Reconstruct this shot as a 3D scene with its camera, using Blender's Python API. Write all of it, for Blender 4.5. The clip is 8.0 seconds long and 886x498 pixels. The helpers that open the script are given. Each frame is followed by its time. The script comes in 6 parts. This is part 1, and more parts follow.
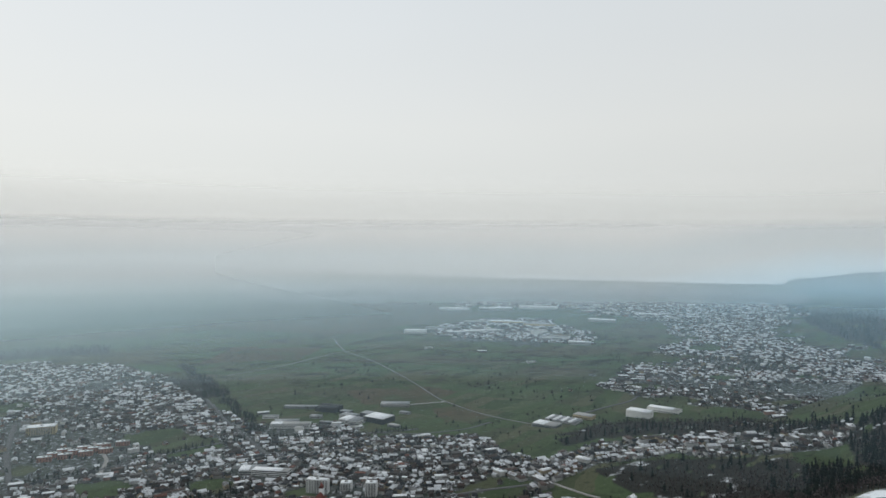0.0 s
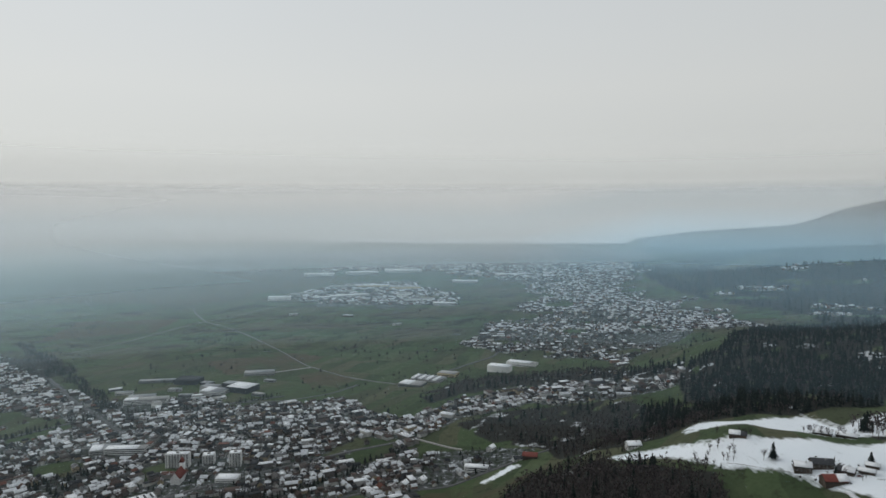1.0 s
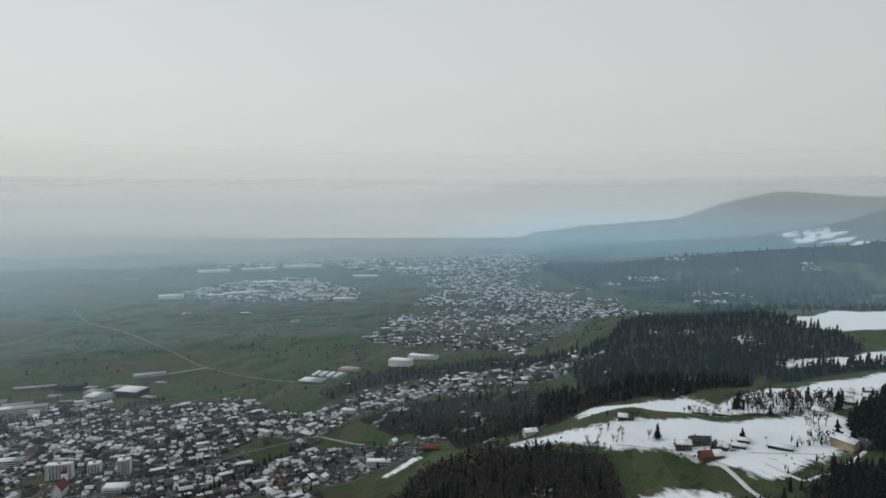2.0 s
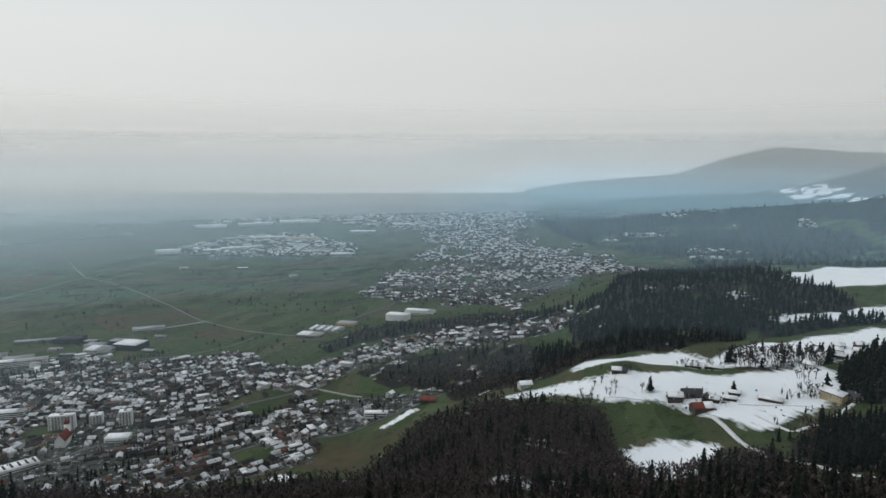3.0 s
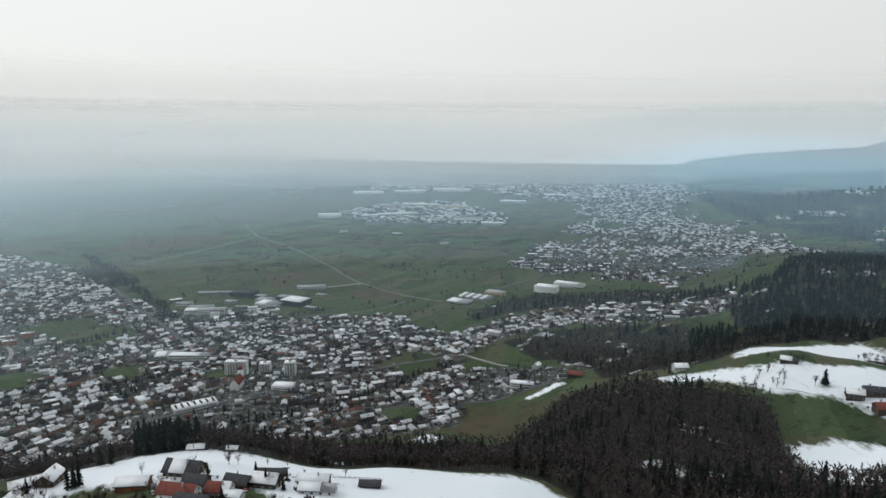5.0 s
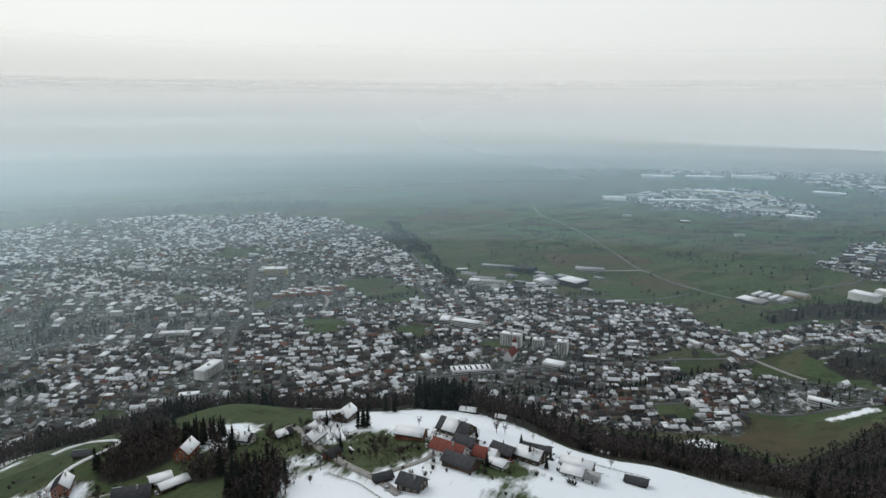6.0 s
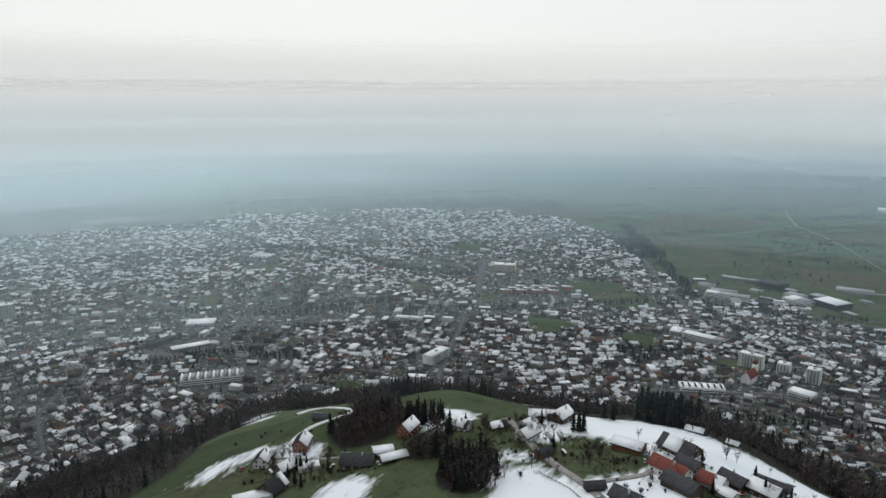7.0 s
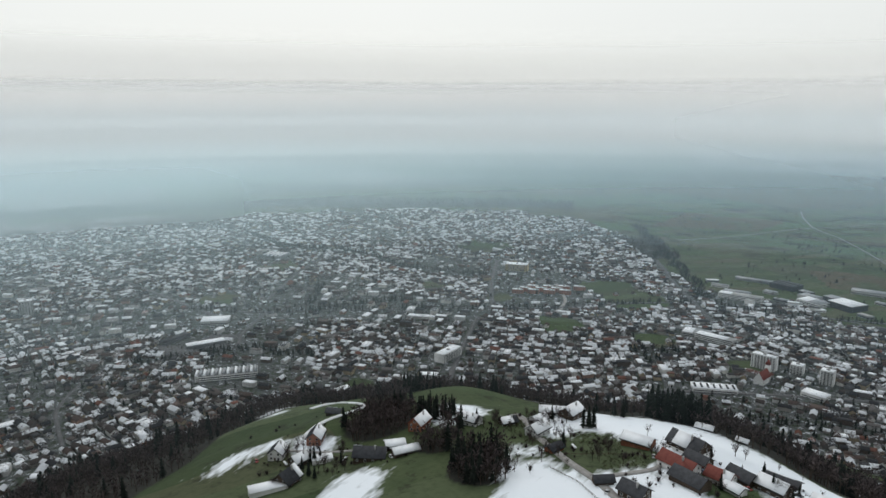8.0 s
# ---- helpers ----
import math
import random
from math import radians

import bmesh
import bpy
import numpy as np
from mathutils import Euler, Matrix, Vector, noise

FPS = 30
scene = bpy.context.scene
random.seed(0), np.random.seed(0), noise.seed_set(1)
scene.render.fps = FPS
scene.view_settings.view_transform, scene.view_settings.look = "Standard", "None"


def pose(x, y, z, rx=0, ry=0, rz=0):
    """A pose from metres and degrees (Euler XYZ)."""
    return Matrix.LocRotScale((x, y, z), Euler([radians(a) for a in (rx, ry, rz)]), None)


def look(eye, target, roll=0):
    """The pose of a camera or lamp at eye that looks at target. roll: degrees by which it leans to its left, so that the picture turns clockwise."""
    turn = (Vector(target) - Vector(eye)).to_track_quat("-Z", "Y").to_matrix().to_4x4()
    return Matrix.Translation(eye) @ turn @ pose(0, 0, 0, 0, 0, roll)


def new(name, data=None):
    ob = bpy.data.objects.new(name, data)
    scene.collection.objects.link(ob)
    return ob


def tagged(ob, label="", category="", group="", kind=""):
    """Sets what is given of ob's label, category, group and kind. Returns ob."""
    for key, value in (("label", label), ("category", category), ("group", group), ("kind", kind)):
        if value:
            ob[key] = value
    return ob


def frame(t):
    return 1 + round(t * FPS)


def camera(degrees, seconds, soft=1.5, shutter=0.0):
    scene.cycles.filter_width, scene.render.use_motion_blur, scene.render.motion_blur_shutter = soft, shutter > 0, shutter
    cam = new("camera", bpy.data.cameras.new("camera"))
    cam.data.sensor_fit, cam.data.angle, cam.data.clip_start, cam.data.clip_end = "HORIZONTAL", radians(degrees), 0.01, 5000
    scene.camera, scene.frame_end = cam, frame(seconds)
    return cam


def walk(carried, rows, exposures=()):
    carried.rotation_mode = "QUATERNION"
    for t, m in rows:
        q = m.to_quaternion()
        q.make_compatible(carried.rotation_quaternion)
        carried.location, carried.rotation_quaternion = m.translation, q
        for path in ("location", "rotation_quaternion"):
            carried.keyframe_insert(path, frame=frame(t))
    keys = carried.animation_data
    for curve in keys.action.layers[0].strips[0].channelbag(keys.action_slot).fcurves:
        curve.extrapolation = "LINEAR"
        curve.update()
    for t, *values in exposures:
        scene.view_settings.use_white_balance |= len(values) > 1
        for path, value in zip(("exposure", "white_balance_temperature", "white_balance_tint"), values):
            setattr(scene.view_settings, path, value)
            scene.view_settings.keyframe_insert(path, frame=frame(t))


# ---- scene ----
cam = camera(66.0, 8.0, soft=1.5)
walk(cam, [
    (0.0, pose(-2.27, 1.51, 452.5, 89.38, -0.25, 0.0)),
    (0.1, pose(-1.7, 0.9, 452.2, 88.45, -0.2, 1.4)),
    (0.2, pose(-1.0, 0.2, 452.0, 86.72, -0.15, 2.25)),
    (0.3, pose(-0.4, -0.5, 451.7, 86.62, -0.1, 2.65)),
    (0.4, pose(0.2, -1.1, 451.5, 86.62, -0.05, 2.0)),
    (0.5, pose(0.77, -1.65, 451.4, 86.62, 0.0, 0.48)),
    (0.7, pose(1.9, -3.4, 451.6, 86.5, 0.1, -3.4)),
    (1.0, pose(3.0, -6.37, 452.3, 86.38, 0.25, -11.2)),
    (1.5, pose(2.3, -9.5, 453.2, 86.34, 0.24, -18.66)),
    (2.0, pose(2.4, -9.8, 452.8, 85.9, 0.15, -19.55)),
    (2.8, pose(2.85, -9.83, 451.9, 83.57, 0.0, -19.7)),
    (3.0, pose(3.25, -9.9, 451.6, 82.18, -0.02, -19.76)),
    (3.5, pose(3.54, -10.1, 451.7, 79.97, -0.05, -19.88)),
    (4.0, pose(3.6, -10.4, 452.1, 79.9, -0.08, -19.93)),
    (4.5, pose(1.55, -7.96, 452.5, 79.92, -0.16, -15.4)),
    (4.7, pose(0.63, -6.29, 452.2, 79.94, -0.18, -12.1)),
    (5.8, pose(-1.03, 6.4, 448.3, 78.52, -0.1, 10.12)),
    (6.0, pose(-1.6, 8.2, 447.5, 78.07, -0.12, 16.49)),
    (6.5, pose(-2.49, 12.9, 444.9, 78.15, -0.04, 31.42)),
    (7.0, pose(-2.64, 15.3, 443.5, 78.14, 0.19, 35.96)),
    (7.5, pose(-2.0, 14.8, 443.6, 78.23, 0.3, 36.59)),
    (8.0, pose(1.2, 10.4, 443.0, 78.15, 0.13, 37.05)),
], exposures=[(0.0, 0.0), (0.5, -0.16), (1.5, -0.2), (3.0, -0.05), (3.5, 0.07), (4.0, 0.16), (4.7, 0.16), (6.0, 0.15), (8.0, 0.14)])

# ---- overcast sky and a weak, wide sun ----
world = bpy.data.worlds.new("world")
scene.world = world
world.use_nodes = True
wn, wl = world.node_tree.nodes, world.node_tree.links
wn.clear()
SUN_HEIGHT, SUN_BEARING = 38.0, 48.0


def wnode(kind, **values):
    n = wn.new(kind)
    for key, value in values.items():
        n.inputs[key].default_value = value
    return n


w_out, w_back = wn.new("ShaderNodeOutputWorld"), wn.new("ShaderNodeBackground")
w_sky = wn.new("ShaderNodeTexSky")
w_sky.sky_type, w_sky.sun_disc = "NISHITA", False
w_sky.sun_elevation, w_sky.sun_rotation = radians(SUN_HEIGHT), radians(-SUN_BEARING)
w_blue = wn.new("ShaderNodeVectorMath")
w_blue.operation = "SCALE"
w_blue.inputs["Scale"].default_value = 0.01
w_coord, w_axis = wn.new("ShaderNodeTexCoord"), wn.new("ShaderNodeSeparateXYZ")
w_ramp = wn.new("ShaderNodeValToRGB")
for place, colour in ((0.0, (0.50, 0.555, 0.57)), (0.49, (0.54, 0.575, 0.585)), (0.508, (0.575, 0.60, 0.60)), (0.535, (0.655, 0.668, 0.655)), (0.58, (0.70, 0.71, 0.69)), (0.68, (0.67, 0.705, 0.72))):
    e = w_ramp.color_ramp.elements[0] if place == 0 else w_ramp.color_ramp.elements.new(place)
    e.position, e.color = place, (*colour, 1)
w_ramp.color_ramp.elements[-1].color = (0.66, 0.70, 0.73, 1)
w_half = wn.new("ShaderNodeMath")
w_half.operation = "MULTIPLY_ADD"
w_half.inputs[1].default_value, w_half.inputs[2].default_value = 0.5, 0.5
w_stretch = wn.new("ShaderNodeMapping")
w_stretch.inputs["Scale"].default_value = (1.0, 1.0, 3.0)
w_cloud = wnode("ShaderNodeTexNoise", Scale=1.6, Detail=2.5, Roughness=0.5)
w_shade = wn.new("ShaderNodeMapRange")
w_shade.inputs[1].default_value, w_shade.inputs[2].default_value = 0.3, 0.7
w_shade.inputs[3].default_value, w_shade.inputs[4].default_value = 0.985, 1.015
# the clouds are brighter towards the hidden sun
w_dot = wn.new("ShaderNodeVectorMath")
w_dot.operation = "DOT_PRODUCT"
w_dot.inputs[1].default_value = (-math.sin(radians(SUN_BEARING)), math.cos(radians(SUN_BEARING)), 0.25)
w_glow = wn.new("ShaderNodeMapRange")
w_glow.inputs[1].default_value, w_glow.inputs[2].default_value = -0.4, 1.0
w_glow.inputs[3].default_value, w_glow.inputs[4].default_value = 0.875, 1.065
w_mul, w_deck, w_sum = wn.new("ShaderNodeMath"), wn.new("ShaderNodeVectorMath"), wn.new("ShaderNodeVectorMath")
w_mul.operation, w_deck.operation, w_sum.operation = "MULTIPLY", "SCALE", "ADD"
wl.new(w_coord.outputs["Generated"], w_axis.inputs[0])
wl.new(w_axis.outputs["Z"], w_half.inputs[0])
wl.new(w_half.outputs[0], w_ramp.inputs[0])
wl.new(w_coord.outputs["Generated"], w_stretch.inputs[0])
wl.new(w_stretch.outputs[0], w_cloud.inputs["Vector"])
wl.new(w_cloud.outputs[0], w_shade.inputs[0])
wl.new(w_coord.outputs["Generated"], w_dot.inputs[0])
wl.new(w_dot.outputs["Value"], w_glow.inputs[0])
wl.new(w_shade.outputs[0], w_mul.inputs[0])
wl.new(w_glow.outputs[0], w_mul.inputs[1])
wl.new(w_ramp.outputs[0], w_deck.inputs[0])
wl.new(w_mul.outputs[0], w_deck.inputs["Scale"])
wl.new(w_sky.outputs[0], w_blue.inputs[0])
wl.new(w_deck.outputs[0], w_sum.inputs[0])
wl.new(w_blue.outputs[0], w_sum.inputs[1])
wl.new(w_sum.outputs[0], w_back.inputs["Color"])
w_back.inputs["Strength"].default_value = 0.98
wl.new(w_back.outputs[0], w_out.inputs[0])

sun = new("sun", bpy.data.lights.new("sun", "SUN"))
sun.data.energy, sun.data.angle, sun.data.color = 0.7, radians(25), (1.0, 0.96, 0.9)
sun.matrix_world = look((-math.sin(radians(SUN_BEARING)) * 800, math.cos(radians(SUN_BEARING)) * 800, 450 + 800 * math.tan(radians(SUN_HEIGHT))), (0, 0, 450))

# haze painted on sheets: tints towards and away from the hidden sun, relative density by bearing
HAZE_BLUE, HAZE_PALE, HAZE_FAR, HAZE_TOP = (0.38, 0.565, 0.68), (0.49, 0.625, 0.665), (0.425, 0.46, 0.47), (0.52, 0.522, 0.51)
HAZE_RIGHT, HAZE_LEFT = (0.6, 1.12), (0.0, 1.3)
EYE = 450.0

# ---- materials ----
class Shader:
    """A node material with one Principled surface and short ways to wire it."""

    def __init__(self, name, rough=0.85, spec=0.2, metal=0.0):
        self.m = bpy.data.materials.new(name)
        self.m.use_nodes = True
        self.t = self.m.node_tree
        self.bsdf = self.t.nodes["Principled BSDF"]
        self.bsdf.inputs["Roughness"].default_value = rough
        self.bsdf.inputs["Specular IOR Level"].default_value = spec
        self.bsdf.inputs["Metallic"].default_value = metal

    def node(self, kind, **values):
        n = self.t.nodes.new(kind)
        for key, value in values.items():
            n.inputs[key].default_value = value
        return n

    def link(self, a, b):
        self.t.links.new(a, b)

    def attr(self, name, out="Fac"):
        n = self.node("ShaderNodeAttribute")
        n.attribute_name = name
        return n.outputs[out]

    def where(self, kind="Object"):
        return self.node("ShaderNodeTexCoord").outputs[kind]

    def noise(self, at, scale, detail=4.0, rough=0.6):
        n = self.node("ShaderNodeTexNoise", Scale=scale, Detail=detail, Roughness=rough)
        self.link(at, n.inputs["Vector"])
        return n.outputs[0]

    def cells(self, at, scale):
        n = self.node("ShaderNodeTexVoronoi", Scale=scale)
        self.link(at, n.inputs["Vector"])
        return n.outputs["Color"]

    def range(self, v, a, b, c=0.0, d=1.0):
        n = self.node("ShaderNodeMapRange")
        for i, value in enumerate((a, b, c, d)):
            n.inputs[i + 1].default_value = value
        self.link(v, n.inputs[0])
        return n.outputs[0]

    def math(self, op, a, b):
        n = self.node("ShaderNodeMath")
        n.operation = op
        for i, v in enumerate((a, b)):
            if isinstance(v, (int, float)):
                n.inputs[i].default_value = v
            else:
                self.link(v, n.inputs[i])
        return n.outputs[0]

    def mix(self, f, a, b):
        n = self.node("ShaderNodeMix")
        n.data_type = "RGBA"
        for i, v in ((0, f), (6, a), (7, b)):
            if isinstance(v, (int, float)):
                n.inputs[i].default_value = v
            elif isinstance(v, tuple):
                n.inputs[i].default_value = (*v, 1)
            else:
                self.link(v, n.inputs[i])
        return n.outputs[2]

    def ramp(self, f, stops, constant=False):
        n = self.node("ShaderNodeValToRGB")
        r = n.color_ramp
        r.interpolation = "CONSTANT" if constant else "LINEAR"
        while len(r.elements) < len(stops):
            r.elements.new(0.5)
        for e, (place, colour) in zip(r.elements, stops):
            e.position, e.color = place, (*colour, 1)
        self.link(f, n.inputs[0])
        return n.outputs[0]

    def bump(self, h, strength=0.4, distance=0.3):
        n = self.node("ShaderNodeBump", Strength=strength, Distance=distance)
        self.link(h, n.inputs["Height"])
        self.link(n.outputs[0], self.bsdf.inputs["Normal"])

    def done(self, colour):
        if isinstance(colour, tuple):
            self.bsdf.inputs["Base Color"].default_value = (*colour, 1)
        else:
            self.link(colour, self.bsdf.inputs["Base Color"])
        return self.m


SNOW = (0.78, 0.81, 0.84)


def land_material():
    s = Shader("land", 0.95, 0.1)
    at = s.attr("plan", "Vector")
    fine, mid, broad = s.noise(at, 0.25, 5), s.noise(at, 0.035, 5), s.noise(at, 0.006, 4)
    turned = s.node("ShaderNodeMapping")
    turned.inputs["Rotation"].default_value = (0, 0, 0.62)
    s.link(at, turned.inputs[0])
    sway = s.node("ShaderNodeVectorMath")
    sway.operation = "MULTIPLY_ADD"
    s.link(s.noise(at, 0.004, 2), sway.inputs[0])
    sway.inputs[1].default_value = (160, 160, 0)
    s.link(turned.outputs[0], sway.inputs[2])
    snap, lot = s.node("ShaderNodeVectorMath"), s.node("ShaderNodeTexWhiteNoise")
    snap.operation = "SNAP"
    snap.inputs[1].default_value = (38, 150, 5000)
    s.link(sway.outputs[0], snap.inputs[0])
    s.link(snap.outputs[0], lot.inputs[0])
    parcel = s.node("ShaderNodeSeparateColor")
    s.link(lot.outputs["Color"], parcel.inputs[0])
    # meadows in strips of their own tint, moor grass, dug soil
    grass = s.mix(s.range(mid, 0.3, 0.7), (0.042, 0.060, 0.027), (0.068, 0.086, 0.041))
    grass = s.mix(s.math("MULTIPLY", parcel.outputs[0], 0.6), grass, (0.058, 0.090, 0.040))
    grass = s.mix(s.range(parcel.outputs[1], 0.74, 0.80, 0.0, 0.5), grass, (0.105, 0.090, 0.062))
    grass = s.mix(s.range(parcel.outputs[2], 0.55, 0.75, 0.0, 0.5), grass, (0.030, 0.046, 0.022))
    grass = s.mix(s.range(parcel.outputs[1], 0.0, 0.2, 0.6, 0.0), grass, (0.090, 0.110, 0.060))
    speck = s.noise(at, 0.055, 6, 0.75)
    grass = s.mix(s.range(speck, 0.53, 0.62, 0.0, 0.6), grass, (0.020, 0.022, 0.014))
    grass = s.mix(s.range(fine, 0.45, 0.75, 0.0, 0.4), grass, (0.022, 0.033, 0.014))
    # far out: long dark tree rows and pale or peaty parcels
    far = s.node("ShaderNodeVectorMath")
    far.operation = "LENGTH"
    s.link(at, far.inputs[0])
    away = s.range(far.outputs["Value"], 1700, 2600)
    rows_at = s.node("ShaderNodeMapping")
    rows_at.inputs["Rotation"].default_value = (0, 0, 0.25)
    rows_at.inputs["Scale"].default_value = (0.45, 1.0, 1.0)
    s.link(at, rows_at.inputs[0])
    lines = s.noise(rows_at.outputs[0], 0.014, 6, 0.72)
    plots = s.noise(rows_at.outputs[0], 0.0035, 4, 0.6)
    grass = s.mix(s.math("MULTIPLY", away, s.range(plots, 0.50, 0.60, 0.0, 0.65)), grass, (0.085, 0.072, 0.052))
    grass = s.mix(s.math("MULTIPLY", away, s.range(plots, 0.47, 0.40, 0.0, 0.6)), grass, (0.055, 0.095, 0.045))
    grass = s.mix(s.math("MULTIPLY", away, s.range(lines, 0.53, 0.60, 0.0, 0.9)), grass, (0.016, 0.018, 0.013))
    moor = s.mix(s.range(mid, 0.35, 0.65), (0.085, 0.068, 0.044), (0.056, 0.054, 0.033))
    moor_f = s.range(s.math("ADD", s.attr("moor"), s.math("MULTIPLY", s.math("SUBTRACT", broad, 0.5), 1.2)), 0.45, 0.65)
    colour = s.mix(moor_f, grass, moor)
    # gardens, yards and lanes between the houses
    yard = s.ramp(s.noise(at, 0.09, 5, 0.7), ((0.30, (0.018, 0.022, 0.016)), (0.45, (0.034, 0.044, 0.028)), (0.50, (0.090, 0.094, 0.100)), (0.57, (0.046, 0.050, 0.046)), (0.62, (0.40, 0.42, 0.44))))
    colour = s.mix(s.range(s.attr("town"), 0.3, 0.7), colour, yard)
    wood = s.mix(s.range(fine, 0.3, 0.7), (0.021, 0.022, 0.019), (0.038, 0.037, 0.032))
    wood = s.mix(s.math("MULTIPLY", s.math("SUBTRACT", 1.0, away), s.range(s.noise(at, 0.014, 3), 0.62, 0.68, 0.0, 0.6)), wood, SNOW)
    colour = s.mix(s.range(s.attr("wood"), 0.3, 0.7), colour, wood)
    lake = s.range(s.attr("sand"), 0.4, 0.6)
    colour = s.mix(lake, colour, (0.16, 0.13, 0.09))
    streak = s.node("ShaderNodeMapping")
    streak.inputs["Rotation"].default_value = (0, 0, 0.9)
    streak.inputs["Scale"].default_value = (1.0, 0.22, 1.0)
    s.link(at, streak.inputs[0])
    thin = s.noise(streak.outputs[0], 0.16, 4, 0.65)
    patchy = s.math("ADD", s.math("MULTIPLY", s.math("SUBTRACT", mid, 0.5), 0.9), s.math("MULTIPLY", s.math("SUBTRACT", thin, 0.5), 1.3))
    snow = s.range(s.math("ADD", s.attr("snow"), patchy), 0.34, 0.80)
    white = s.mix(s.range(broad, 0.3, 0.7), SNOW, (0.70, 0.75, 0.79))
    colour = s.mix(snow, colour, white)
    s.bump(s.math("ADD", fine, mid), 0.35, 1.0)
    return s.done(colour)


def plain(name, a, b, scale=0.6, rough=0.85, metal=0.0, spec=0.2):
    """A surface of two tints with grain and stains."""
    s = Shader(name, rough, spec, metal)
    at = s.where()
    g = s.noise(at, scale, 5)
    colour = s.mix(s.range(g, 0.3, 0.7), a, b)
    colour = s.mix(s.range(s.noise(at, scale * 0.17, 3), 0.5, 0.8, 0.0, 0.5), colour, tuple(0.6 * v for v in a))
    s.bump(g, 0.2, 0.1)
    return s.done(colour)


def chance(s, islands):
    if islands:
        return s.node("ShaderNodeNewGeometry").outputs["Random Per Island"]
    return s.node("ShaderNodeObjectInfo").outputs["Random"]


def roof_material(name, islands):
    """Tiled roofs under thin snow: most white, some thawed to slate, brown or red tile."""
    s = Shader(name, 0.9, 0.15)
    r = chance(s, islands)
    at = s.node("ShaderNodeNewGeometry").outputs["Position"]
    tile = s.ramp(s.math("FRACT", s.math("MULTIPLY", r, 7.31), 0.0), ((0.0, (0.035, 0.035, 0.038)), (0.35, (0.060, 0.050, 0.046)), (0.6, (0.085, 0.062, 0.054)), (0.86, (0.14, 0.13, 0.125)), (0.95, (0.15, 0.07, 0.052))), True)
    cover = s.ramp(r, ((0.0, (0.0,) * 3), (0.30, (0.25,) * 3), (0.46, (0.44,) * 3), (0.62, (0.62,) * 3), (0.80, (0.95,) * 3)), True)
    f = s.range(s.math("ADD", cover, s.math("MULTIPLY", s.math("SUBTRACT", s.noise(at, 0.3, 4), 0.5), 1.1)), 0.42, 0.62)
    snow = s.mix(s.noise(at, 0.12, 3), (0.48, 0.50, 0.52), (0.86, 0.88, 0.90))
    return s.done(s.mix(f, tile, snow))


def wall_material(name, islands):
    s = Shader(name, 0.9, 0.15)
    r = chance(s, islands)
    at = s.node("ShaderNodeNewGeometry").outputs["Position"]
    paint = s.ramp(r, ((0.0, (0.44, 0.44, 0.43)), (0.22, (0.25, 0.24, 0.22)), (0.40, (0.075, 0.058, 0.048)), (0.60, (0.54, 0.53, 0.50)), (0.70, (0.13, 0.12, 0.115)), (0.88, (0.30, 0.25, 0.17)), (0.95, (0.25, 0.16, 0.125))), True)
    dirt = s.range(s.noise(at, 0.25, 4), 0.45, 0.8, 0.0, 0.45)
    return s.done(s.mix(dirt, paint, (0.12, 0.115, 0.11)))


def foliage_material(name, dark, light, islands=True, frost=0.0):
    s = Shader(name, 0.9, 0.1)
    at = s.node("ShaderNodeNewGeometry").outputs["Position"]
    colour = s.mix(chance(s, islands), dark, light)
    colour = s.mix(s.range(s.noise(at, 0.5, 3), 0.35, 0.7, 0.0, 0.7), colour, tuple(0.5 * v for v in dark))
    if frost:
        colour = s.mix(s.range(s.noise(at, 0.8, 3), 0.66, 0.76, 0.0, frost), colour, SNOW)
    return s.done(colour)


def water_material():
    s = Shader("lake_water", 0.12, 0.8, 0.85)
    at = s.where()
    s.bump(s.noise(at, 0.02, 3), 0.05, 1.0)
    return s.done(s.mix(s.noise(at, 0.002, 3), (0.84, 0.86, 0.87), (0.90, 0.91, 0.91)))


